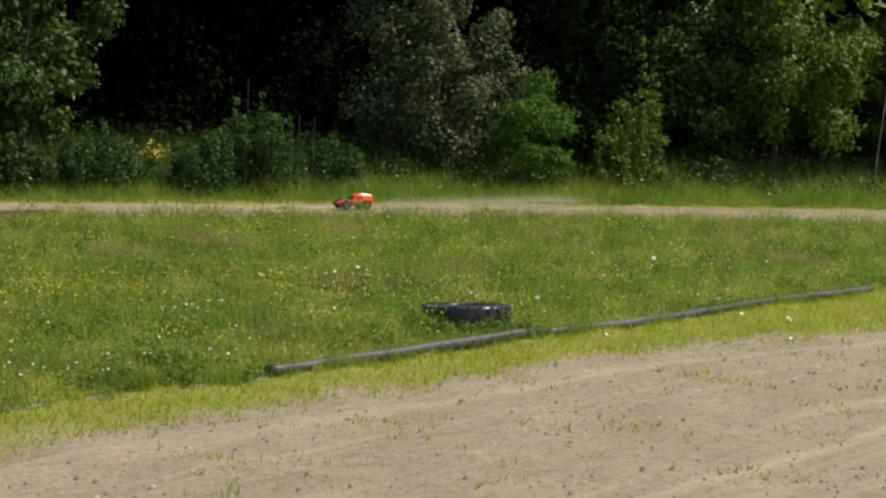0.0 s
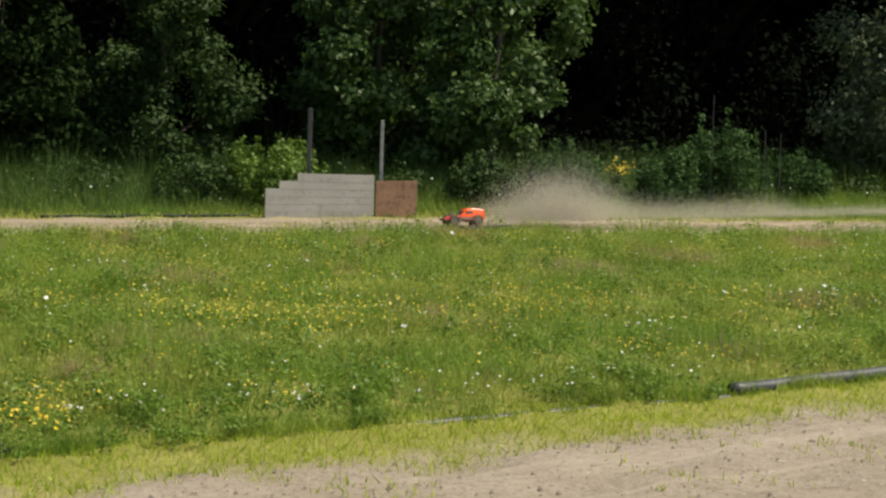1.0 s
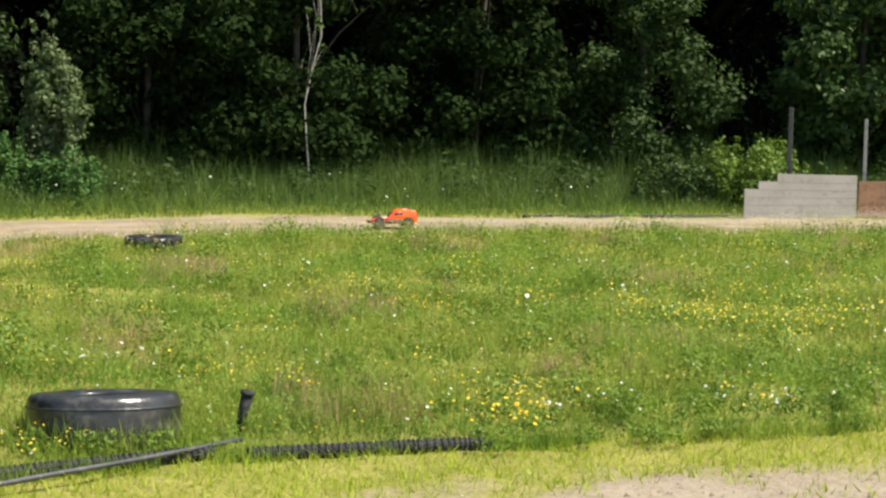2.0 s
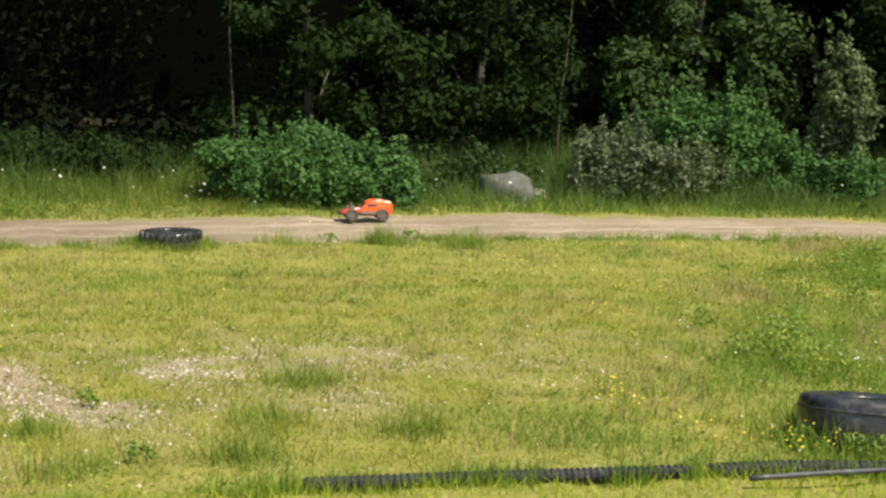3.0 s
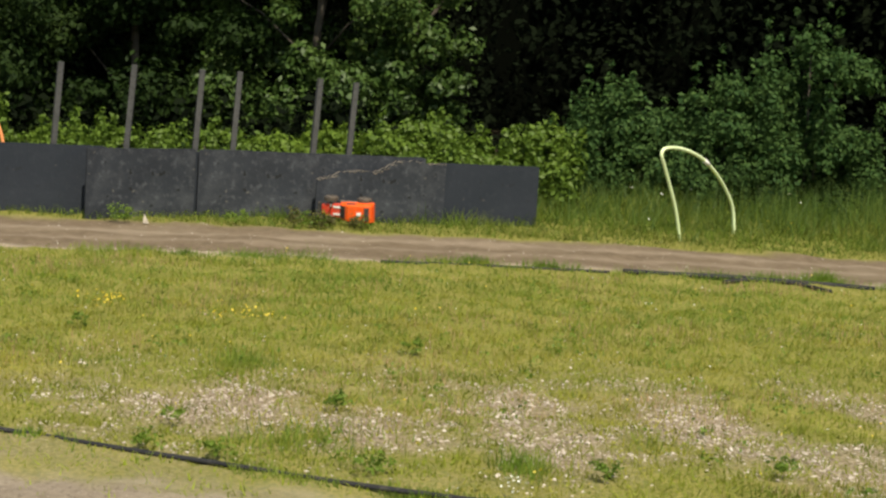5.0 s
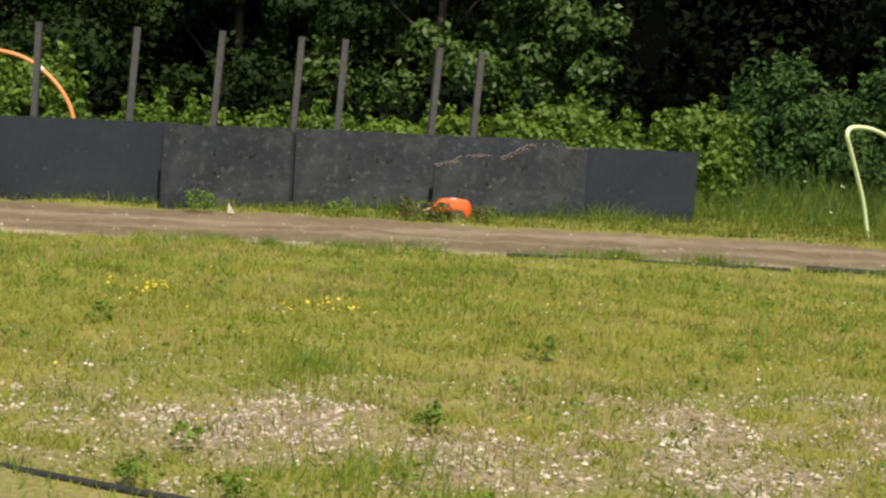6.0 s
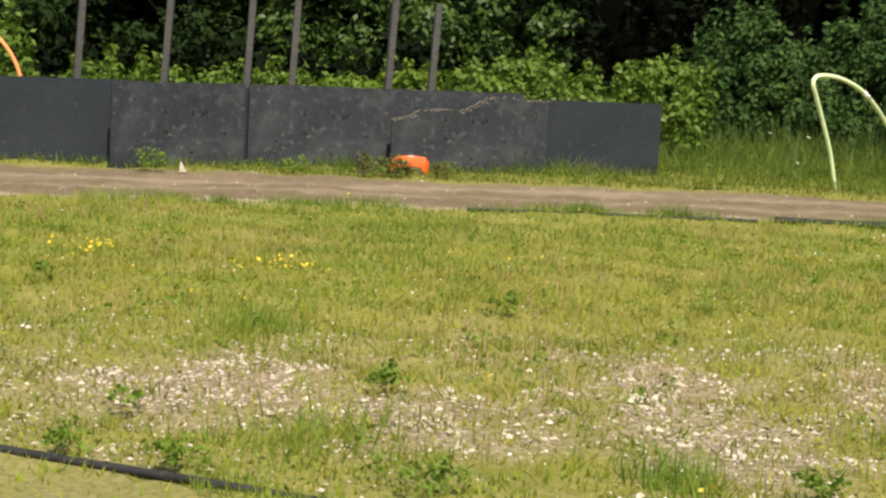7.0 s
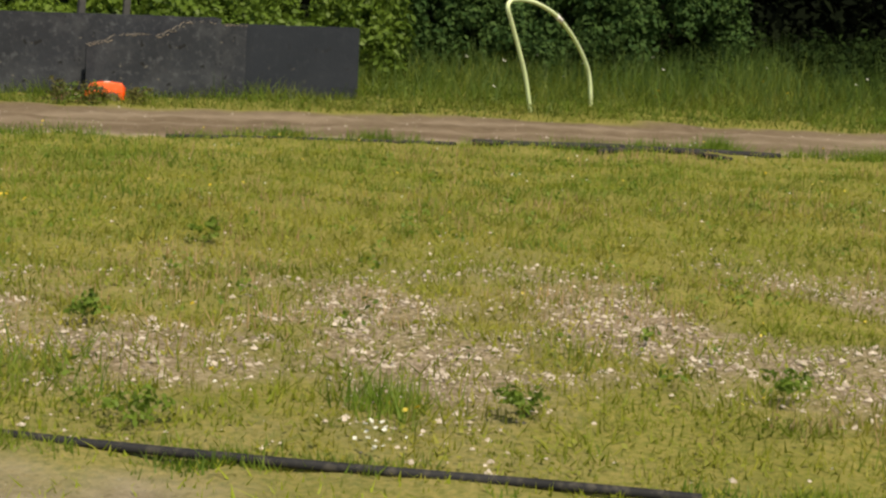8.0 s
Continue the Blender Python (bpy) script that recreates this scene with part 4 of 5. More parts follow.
def board(x0, y0, x1, y1, h, label, mat=None, thick=0.018, name="barrier_board", torn=0, lean=0.0, group="boards of the black barrier", z0=-0.03):
    """A sheet standing on edge between two plan points, with chipped corners and, if torn, a broken top edge."""
    L = math.hypot(x1 - x0, y1 - y0)
    r = random.Random(int(L * 1000) + torn)
    top = thing(name, pose(x0, y0, 0, 0, 0, math.degrees(math.atan2(y1 - y0, x1 - x0))) @ pose(0, 0, z0, lean), label, "board", group)
    n = 40
    prof = []
    for k in range(n + 1):
        f = k / n
        z = h + r.uniform(-0.004, 0.002)
        if torn:
            z = h - np.interp(f, (0, 0.1, 0.16, 0.3, 0.42, 0.5, 0.6, 0.75, 0.85, 1.0), TORN) + r.uniform(-0.008, 0.008)
        if k in (0, n):
            z -= r.uniform(0.004, 0.014)
        prof.append((L * f, z))
    bm = bmesh.new()
    front = [bm.verts.new((px, -thick / 2, 0)) for px, _ in prof] + [bm.verts.new((px, -thick / 2, pz)) for px, pz in prof]
    back = [bm.verts.new((px, thick / 2, 0)) for px, _ in prof] + [bm.verts.new((px, thick / 2, pz)) for px, pz in prof]
    m = n + 1
    for k in range(n):
        bm.faces.new((front[k], front[k + 1], front[m + k + 1], front[m + k]))
        bm.faces.new((back[k + 1], back[k], back[m + k], back[m + k + 1]))
        f = bm.faces.new((front[m + k], front[m + k + 1], back[m + k + 1], back[m + k]))
        f.material_index = 1 if torn else 0
        bm.faces.new((front[k + 1], front[k], back[k], back[k + 1]))
    bm.faces.new((front[0], front[m], back[m], back[0]))
    bm.faces.new((front[n], back[n], back[m + n], front[m + n]))
    part("sheet", bm, [mat or M_BOARD, M_BOARD_EDGE], top)
    if torn:
        bm = bmesh.new()
        for k in range(0, n):
            if r.random() < 0.35:
                continue
            box(bm, L / n * r.uniform(0.5, 1.1), 0.003, r.uniform(0.003, 0.007), Matrix.Translation((L * (k + 0.8) / n, -thick / 2 - 0.002, prof[k][1] - 0.008)) @ Matrix.Rotation(r.uniform(-0.4, 0.4), 4, "Y"), 0.0015)
        tagged(part("splintered_edge", bm, M_BOARD_EDGE, top, "pale splintered edge"), kind="stuff")
    return top


def post(x, y, z1, label, w=0.05, mat=None, lean=(0, 0), cat="post", group="posts behind the barrier"):
    top = thing("fence_post", pose(x, y, 0, lean[0], lean[1], random.uniform(-15, 15)), label, cat, group)
    bm = bmesh.new()
    box(bm, w, w, z1 + 0.2, Matrix.Translation((0, 0, z1 / 2 - 0.1)), 0.004)
    part("shaft", bm, mat or M_POST, top)
    return top


def arch(pts, rad, mat, label):
    top = thing("pipe_arch", pose(0, 0, 0), label, "arch", "bent pipe arches")
    line = smooth_line(pts, 0.03)
    bm = bmesh.new()
    tube(bm, line, rad, 12)
    part("pipe", bm, mat, top, smooth=True)
    bm = bmesh.new()
    k = int(len(line) * 0.62)
    tube(bm, line[k:k + 4], rad * 1.25, 12)
    part("coupling", bm, M_PLASTER, top, "white pipe coupling", smooth=True)
    return top


def siding_wall():
    """Overlapping grey siding planks, stepped at one end, nailed to a frame behind."""
    x0, y0, x1, y1 = -5.12, 20.72, -3.97, 21.50
    L = math.hypot(x1 - x0, y1 - y0)
    top = thing("siding_screen", pose(x0, y0, 0.0, 0, 0, math.degrees(math.atan2(y1 - y0, x1 - x0))), "screen of weathered grey siding planks with stepped end", "screen")
    starts = (0.0, 0.0, 0.0, 0.0, 0.17, 0.40)
    for k in range(2):
        bm = bmesh.new()
        box(bm, 0.04, 0.03, 0.46, Matrix.Translation((0.5 + 0.7 * k, 0.035, 0.20)), 0.003)
        part("batten", bm, M_POST, top)
    for k, s in enumerate(starts):
        bm = bmesh.new()
        z = -0.02 + 0.088 * k
        box(bm, L - s, 0.012, 0.098, Matrix.Translation(((L + s) / 2, 0.0, z + 0.049)) @ Matrix.Rotation(-0.018, 4, "X") @ Matrix.Rotation(0.012 * (k - 2) * 0.5, 4, "Y"), 0.002)
        part("plank", bm, M_SIDING, top)
    top2 = thing("plywood_board", pose(x1 + 0.02, y1 + 0.01, -0.02, 0, 0, 43), "brown weathered plywood board with a dark stain", "board")
    bm = bmesh.new()
    box(bm, 0.60, 0.016, 0.46, Matrix.Translation((0.30, 0, 0.23)), 0.003)
    part("sheet", bm, M_PLY, top2)


def boulder(x, y, sx, sy, sz, seed, mat, label, name="boulder"):
    r = np.random.RandomState(seed)
    bm = bmesh.new()
    bmesh.ops.create_icosphere(bm, subdivisions=3, radius=1)
    for v in bm.verts:
        n = noise.noise(v.co * 1.7 + Vector((seed, 0, 0))) * 0.35 + noise.noise(v.co * 4 + Vector((0, seed, 0))) * 0.12
        v.co = v.co * (1 + n)
        v.co = Vector((v.co.x * sx, v.co.y * sy, max(v.co.z, -0.5) * sz))
    ob = part(name, bm, mat, None, "", smooth=True)
    ob.location = (x, y, float(ground_z(np.array([x]), np.array([y]))[0]) + sz * 0.25)
    return tagged(ob, label, "rock", "rocks by the track")


def build_stones():
    """Loose pale stones of the gravel patches, each a small rough lump."""
    x, y, r = scatter(80000, 91, (-11, -1.5), (-5.5, 7.5))
    keep = r.uniform(0, 1, len(x)) < stony(x, y) ** 1.2 * 0.95 + 0.008
    keep &= inside(INFIELD, x, y) & ~inside(PIPE_LINE + [(60, -60)], x, y)
    x2, y2, r2 = scatter(26000, 92, (-5, 2.5), (10, 16))
    x3, y3, r3 = scatter(60000, 93, (-16.5, -2), (-10, 15))
    bend = inside(OUTER, x3, y3) & ~inside(INFIELD, x3, y3) & (r3.uniform(0, 1, len(x3)) < 0.10)
    lane = inside(DIRT, x2, y2) & (r2.uniform(0, 1, len(x2)) < 0.12)
    x, y = np.concatenate([x[keep], x2[lane], x3[bend]]), np.concatenate([y[keep], y2[lane], y3[bend]])
    n = len(x)
    s = np.where(np.arange(n) < keep.sum(), np.clip(r.lognormal(-5.3, 0.5, n), 0.003, 0.014), np.clip(r.lognormal(-5.55, 0.5, n), 0.002, 0.014))
    base = np.array([[1, 0, 0.1], [0.3, 0.95, 0], [-0.8, 0.6, 0.1], [-0.8, -0.6, 0], [0.3, -0.95, 0.1], [0.1, 0.05, 0.75]])
    tri = np.array([[0, 1, 5], [1, 2, 5], [2, 3, 5], [3, 4, 5], [4, 0, 5]])
    a = r.uniform(0, 6.283, n)
    rot = np.stack([np.cos(a), -np.sin(a), np.sin(a), np.cos(a)], -1).reshape(n, 2, 2)
    v = np.repeat(base[None], n, 0) * (1 + r.uniform(-0.25, 0.25, (n, 6, 1)))
    v[:, :, :2] = np.einsum("nij,nkj->nki", rot, v[:, :, :2])
    v = v * s[:, None, None] + np.stack([x, y, ground_z(x, y)], -1)[:, None]
    faces = (tri[None] + 6 * np.arange(n)[:, None, None]).reshape(-1, 3)
    tagged(soup("gravel", v.reshape(-1, 3), 3, M_STONE, faces=faces), "loose pale stones on the gravel and the lane", "gravel", kind="stuff")


def build_furniture():
    tyre(1.60, 12.45, 0.60, 0.215, "old black tyre lying in the grass behind the pipe", 22, (-4, -2))
    tyre(-4.70, 6.97, 0.71, 0.25, "large worn slick black tyre lying in the meadow", 0, (-6, -4), 0, 0.035)
    tyre(-12.50, 8.30, 0.49, 0.13, "black tyre lying at the edge of the track", 24, (2, 0))
    tyre(-8.92, 14.03, 0.50, 0.16, "half-overgrown tyre in the meadow by the track", 22)
    pipe_run("smooth_pipe", rough_line(0, 4), 0.034, "weathered grey pipe along the dirt lane", M_GREY_PIPE)
    pipe_run("smooth_pipe", [(2.05, 12.2), (1.5, 11.65), (0.83, 10.95), (0.2, 10.3)], 0.040, "weathered grey pipe along the dirt lane", M_GREY_PIPE, lift=0.005)
    pipe_run("sunken_pipe", rough_line(6, 10), 0.026, "grey pipe half sunk in the grass", M_GREY_PIPE, lift=-0.038)
    pipe_run("corrugated_pipe", [(-3.02, 7.63), (-3.3, 7.4), (-3.9, 6.9)], 0.035, "black corrugated drain pipe in the grass", M_PIPE, True)
    pipe_run("corrugated_pipe", [(-4.05, 6.85), (-4.3, 6.5), (-4.55, 6.15), (-4.7, 5.8)], 0.038, "black corrugated drain pipe in the grass", M_PIPE, True)
    pipe_run("corrugated_pipe", [(-4.75, 5.75), (-5.0, 5.25), (-5.2, 4.85), (-5.47, 4.27)], 0.034, "black corrugated drain pipe ending in the turf", M_PIPE, True)
    pipe_run("thin_pipe", [(-5.56, 3.75), (-5.87, 3.0), (-6.17, 2.42)], 0.011, "thin black hose along the lane", M_PIPE)
    pipe_run("thin_pipe", rough_line(19, 26), 0.012, "thin black hose along the lane", M_PIPE)
    pipe_run("pole", [(-4.45, 5.75), (-4.2, 6.4), (-4.0, 7.02)], 0.012, "long thin dark pole lying across the pipes", M_GREY_PIPE, lift=0.05)
    bm = bmesh.new()
    tube(bm, [(0, 0, -0.10), (0.005, 0, 0.08), (0.012, 0.004, 0.16)], [0.026, 0.026, 0.028], 12)
    tube(bm, [(0.012, 0.004, 0.155), (0.014, 0.005, 0.175)], [0.034, 0.034], 12)
    st = part("stake", bm, M_PIPE, None, "", True)
    st.matrix_world = pose(-4.18, 7.32, 0.045, 0, 8, 20)
    tagged(st, "short black plastic stake leaning in the meadow", "stake")
    # pipes and strip at the inner edge of the far track
    pipe_run("edge_pipe", [(-13.0, 6.2), (-13.25, 5.5), (-13.37, 5.05), (-13.5, 4.3)], 0.024, "black drain pipe along the edge of the track", M_PIPE, lift=-0.010)
    pipe_run("edge_pipe", [(-13.5, 4.2), (-13.58, 3.2), (-13.62, 2.4)], 0.016, "black drain pipe along the edge of the track", M_PIPE, lift=-0.010)
    pipe_run("loop_pipe", [(-13.1, 5.0), (-13.25, 5.35), (-13.05, 5.6), (-12.7, 5.7)], 0.018, "loop of thin black hose", M_PIPE)
    pipe_run("edge_pipe", [(-2.0, 20.5), (-2.35, 20.35), (-2.7, 20.15)], 0.04, "black drain pipe along the edge of the track", M_PIPE)
    pipe_run("far_edge_pipe", [(-5.3, 20.75), (-6.3, 20.15), (-7.4, 19.45)], 0.018, "black drain pipe along the far edge of the track", M_PIPE)
    # the black barrier
    board(-15.30, -2.35, -15.76, -1.02, 0.64, "dark painted barrier sheet standing on edge", M_BOARD_DARK)
    board(-15.98, -1.14, -16.15, 0.34, 0.64, "dark painted barrier sheet standing on edge", M_BOARD_DARK)
    board(-15.87, 0.17, -16.35, 1.13, 0.64, "dark scuffed barrier sheet with pale marks")
    board(-16.37, 1.165, -16.66, 3.30, 0.64, "long dark scuffed barrier sheet behind the torn one")
    # added strip that makes the open joint read as a dark shadow line
    board(-16.41, 1.03, -16.44, 1.27, 0.61, "added dark strip standing in for the shadow in the joint", M_BOARD_DARK)
    board(-16.36, 2.24, -16.58, 3.48, 0.63, "dark barrier sheet with a splintered top edge", torn=3)
    board(-16.62, 3.42, -16.72, 4.42, 0.60, "smooth dark barrier sheet at the end", M_BOARD_DARK)
    for (x, y, h) in ((-16.75, -0.85, 1.30), (-16.78, -0.15, 1.31), (-16.80, 0.50, 1.32), (-16.82, 1.13, 1.31), (-16.82, 1.48, 1.31), (-16.80, 2.22, 1.29), (-16.80, 2.56, 1.27)):
        post(x, y, h, "weathered grey timber post behind the barrier", lean=(random.uniform(-3.5, -1.0), random.uniform(-1, 1)))
    card = bmesh.new()
    v = [card.verts.new(p) for p in ((0, 0, 0), (0.055, 0, 0), (0.008, 0.015, 0.08), (0.0, 0.035, 0), (0.045, 0.035, 0))]
    for f in ((0, 1, 2), (1, 4, 2), (4, 3, 2), (3, 0, 2), (0, 3, 4, 1)):
        card.faces.new([v[i] for i in f])
    c = part("corner_marker", card, M_STONE)
    c.matrix_world = pose(-15.63, 0.66, 0.0, 0, 0, 80)
    tagged(c, "small pale pointed marker by the barrier", "marker")
    # arches
    a, b = Vector((-16.02, 5.63, 0)), Vector((-16.71, 6.44, 0))
    prof = ((0.03, -0.05), (-0.09, 0.27), (-0.22, 0.50), (-0.35, 0.71), (-0.405, 0.80), (-0.37, 0.855), (-0.20, 0.865), (0.03, 0.835), (0.31, 0.75), (0.57, 0.605), (0.79, 0.425), (0.93, 0.24), (1.0, -0.05))
    arch([a.lerp(b, f) + Vector((0, 0, z)) for f, z in prof], 0.0165, M_GREENPIPE, "pale green bent pipe arch standing in the grass")
    a, b = Vector((-18.0, -2.0, 0)), Vector((-17.6, -0.55, 0))
    arch([a.lerp(b, f) + Vector((0, 0, z)) for f, z in ((0, -0.05), (0.05, 0.6), (0.25, 1.0), (0.5, 1.06), (0.75, 0.95), (0.95, 0.6), (1.0, -0.05))], 0.0165, M_ORANGEPIPE, "orange bent pipe arch behind the barrier")
    siding_wall()
    post(-4.70, 21.15, 1.30, "tall weathered timber post behind the siding", 0.05, lean=(0, 0), group="posts behind the siding")
    post(-3.92, 21.68, 1.17, "grey metal post beside the plywood", 0.04, M_METAL, group="posts behind the siding")
    boulder(-14.6, 14.15, 0.42, 0.28, 0.24, 3, M_ROCK, "grey boulder in the grass beyond the track")
    boulder(-14.5, 14.6, 0.13, 0.11, 0.12, 8, M_STONE, "small pale rock beside the boulder")


for k, (x, y, tone, h, rad, low, label, leaf, dens) in enumerate(WOODS):
    tree(x, y, tone, h, rad, low, 100 + k, label, leaf, dens)
for k, (x, y, tone, h, rad, label, leaf, dens, n) in enumerate(SHRUBS):
    shrub(x, y, tone, h, rad, 300 + k, label, leaf, dens, n)
WEEDS = ((-4.48, 6.64), (-4.78, 6.6), (-4.3, 6.78), (-2.95, 7.5), (-15.82, 2.05), (-15.72, 2.2), (1.42, 12.06), (1.75, 12.02), (1.98, 12.2), (1.25, 12.25), (1.6, 11.98), (0.9, 11.35), (-15.85, 2.62), (-15.8, 1.5), (-15.6, 0.45), (-2.35, 8.0), (-2.15, 8.3), (-2.6, 7.75), (-2.95, 7.95), (-2.4, 8.6), (-1.6, 8.8), (-3.1, 7.6), (-0.3, 9.85), (0.1, 10.1), (-12.05, 9.6), (-11.75, 10.3), (-11.4, 11.2),
         (-15.3, 8.3), (-6.65, 3.2), (-6.2, 4.0), (-9.6, 1.9), (-7.0, 3.0), (-8.15, 1.27), (-10.2, 0.1), (-7.9, 0.5), (-11.9, 10.0), (-6.9, 2.2), (-7.3, 4.4), (-7.38, 0.38), (-7.22, 0.64), (-7.0, 1.25))
rw = random.Random(4)
for _ in range(22):
    f = rw.uniform(0, 1)
    WEEDS += ((-3.3 + 3.4 * f + rw.uniform(-0.05, 0.05) - 0.22 * rw.random(), 7.65 + 2.5 * f + 0.12 + 0.45 * rw.random()),)
for k, (x, y, h) in enumerate(((-15.74, 1.96, 0.24), (-15.70, 2.16, 0.22), (-15.68, 2.3, 0.13), (-15.72, 2.55, 0.16))):
    shrub(x, y, "dull", h, 0.12, 760 + k, "ragged brownish weed standing before the barrier", 0.02, 5500, 9, "weed", "leafy weeds in the grass", "weed_clump")
for k, (x, y) in enumerate(WEEDS):
    small = 0.62 if -11 < x < -5.5 else 1.0
    shrub(x, y, "weed", small * random.uniform(0.10, 0.22), small * random.uniform(0.09, 0.17), 700 + k, "leafy green weed growing out of the grass", 0.018, 6500, 9, "weed", "leafy weeds in the grass", "weed_clump")
for k, (x, y, h, lean) in enumerate(((-10.6, 20.3, 2.2, 1), (-9.15, 22.4, 4.5, 2), (11.0, 30.5, 4.7, 5), (-17.0, 12.1, 4.0, -2), (-15.6, 16.0, 4.0, 3))):
    tree(x, y, "mid", h + 2.0, 0.45, h * 0.85, 900 + k, "slender pale-barked sapling with few leaves", 0.06, 500, bark=M_PALE_BARK if k in (0, 2) else M_BARK, trunk=0.012, n=8)
build_far_woods()
build_furniture()
def build_extras():
    # dark pebbles and clods on the lane
    x, y, r = scatter(30000, 95, (-5, 2.5), (10, 16))
    k = inside(DIRT, x, y) & (r.uniform(0, 1, len(x)) < 0.5)
    x, y = x[k], y[k]
    n = len(x)
    c = np.stack([x, y, ground_z(x, y) + 0.002], -1)
    s = np.clip(r.lognormal(-4.9, 0.5, n), 0.003, 0.022)
    v = np.stack([c + np.stack([s * np.cos(a), s * np.sin(a), 0 * s], -1) for a in (0.2, 2.2, 4.3)] + [c + np.stack([0 * s, 0 * s, s * 0.8], -1)], 1)
    faces = (np.array([[0, 1, 3], [1, 2, 3], [2, 0, 3]])[None] + 4 * np.arange(n)[:, None, None]).reshape(-1, 3)
    tagged(soup("clods", v.reshape(-1, 3), 3, M_CLOD, faces=faces), "dark clods and pebbles on the dirt lane", "clods", kind="stuff")
    r = np.random.RandomState(77)
    n = 70
    petals("goldenrod", -1.12 + r.normal(0, 0.10, n), 23.95 + r.normal(0, 0.08, n), 0.60 + r.normal(0, 0.05, n), r.uniform(0.02, 0.04, n), r, M_YELLOW, "clump of golden yellow flowers in the tall weeds")
    for (x, y, h) in ((0.05, 24.4, 1.60), (0.75, 24.55, 1.15), (0.95, 24.5, 1.12), (-0.2, 24.5, 0.95)):
        bm = bmesh.new()
        tube(bm, [(x, y, 0), (x + 0.01, y, h * 0.5), (x, y, h)], [0.007, 0.006, 0.004], 6)
        tagged(part("dead_stalk", bm, M_POST), "tall dry stalk standing among the weeds", "stalk", "dry stalks in the weeds")
    for (cx, cy, sx, sy, n, z) in ((-3.28, 8.5, 0.22, 0.16, 80, 0.14), (-2.35, 9.0, 0.3, 0.3, 30, 0.13), (-10.78, 0.27, 0.11, 0.07, 34, 0.10), (-10.5, 1.05, 0.14, 0.15, 46, 0.08), (1.1, 11.95, 0.12, 0.12, 22, 0.12), (1.7, 13.0, 0.3, 0.25, 45, 0.14), (-1.75, 12.3, 0.3, 0.5, 60, 0.15), (-3.6, 12.7, 0.3, 0.5, 60, 0.15), (-5.8, 13.6, 0.3, 0.8, 60, 0.15), (-2.6, 13.3, 0.3, 0.3, 60, 0.15), (-3.02, 11.73, 0.22, 0.29, 110, 0.14), (-2.24, 12.36, 0.28, 0.36, 150, 0.14), (-1.11, 13.18, 0.40, 0.52, 130, 0.14), (-2.44, 11.31, 0.15, 0.20, 60, 0.14), (0.65, 14.00, 0.35, 0.45, 90, 0.14), (-1.42, 13.95, 0.35, 0.45, 70, 0.14), (-3.03, 14.26, 0.50, 0.65, 110, 0.14), (-3.27, 11.81, 0.30, 0.39, 110, 0.14), (-5.64, 12.20, 0.50, 0.65, 110, 0.14), (-4.42, 12.27, 0.50, 0.65, 90, 0.14)):
        petals("yellow_flower_clump", cx + r.normal(0, sx, n), cy + r.normal(0, sy, n), z * r.uniform(0.75, 1.2, n), r.uniform(0.008, 0.020, n), r, M_YELLOW, "dense clump of yellow meadow flowers")
    # larger heads that stand out by the pipe and in the meadow
    n = 56
    petals("ragwort", -3.03 + r.normal(0, 0.13, n), 7.82 + r.normal(0, 0.09, n), r.uniform(0.10, 0.20, n), r.uniform(0.011, 0.026, n), r, M_YELLOW, "bright golden flower heads among herbs by the pipe")
    for cx, cy in ((-0.27, 12.3), (-5.5, 8.15), (0.9, 14.4)):
        n = 11
        petals("oxeye_daisies", cx + r.normal(0, 0.12, n), cy + r.normal(0, 0.16, n), r.uniform(0.12, 0.19, n), r.uniform(0.014, 0.028, n), r, M_WHITE, "loose group of white daisies in the meadow")
    # grass grown up round the tyres and over the pipes
    gx, gy, gh = [], [], []
    for (cx, cy, rad, h) in ((1.60, 12.45, 0.32, 0.10), (-4.70, 6.97, 0.36, 0.17), (-12.5, 8.3, 0.25, 0.10), (-8.92, 14.03, 0.25, 0.10)):
        n = 1200
        a, q = r.uniform(0, 6.283, n), rad + np.abs(r.normal(0.02, 0.09, n))
        gx.append(cx + np.cos(a) * q), gy.append(cy + np.sin(a) * q), gh.append(h * r.uniform(0.4, 1.25, n))
    line = smooth_line(PIPE_LINE, 0.01)
    pk = r.randint(0, len(line), 30000)
    qx, qy = np.array([line[k].x for k in pk]) + r.normal(0, 0.06, 30000), np.array([line[k].y for k in pk]) + r.normal(0, 0.06, 30000)
    keep = lumps(qx, qy, 0.8, 97) + 0.6 * lumps(qx, qy, 0.3, 98) > 0.0
    gx.append(qx[keep]), gy.append(qy[keep]), gh.append(r.uniform(0.03, 0.13, keep.sum()) * np.clip((75 - bearing(qx[keep], qy[keep])) / 20, 0.4, 1))
    gx, gy, gh = np.concatenate(gx), np.concatenate(gy), np.concatenate(gh)
    blades("tuft_grass", gx, gy, gh, r.uniform(0.004, 0.009, len(gx)), r, M_MEADOW, "grass grown up round tyres and pipes", 0.6)
    tx, ty, th = [], [], []
    for (cx, cy, h) in ((-6.22, 3.63, 0.16), (-5.96, 4.35, 0.17), (-6.35, 3.1, 0.12), (-6.9, 3.9, 0.10), (-6.6, 4.9, 0.15), (-7.2, 5.6, 0.14), (-6.0, 5.3, 0.16), (-7.6, 2.6, 0.08), (-9.2, 0.9, 0.10), (-7.5, 1.0, 0.10), (-7.1, 1.9, 0.09), (-11.8, 10.0, 0.2), (-11.4, 10.6, 0.22), (-12.1, 9.2, 0.16), (-12.9, 6.9, 0.12), (-13.3, 5.9, 0.12)):
        n = r.randint(160, 420)
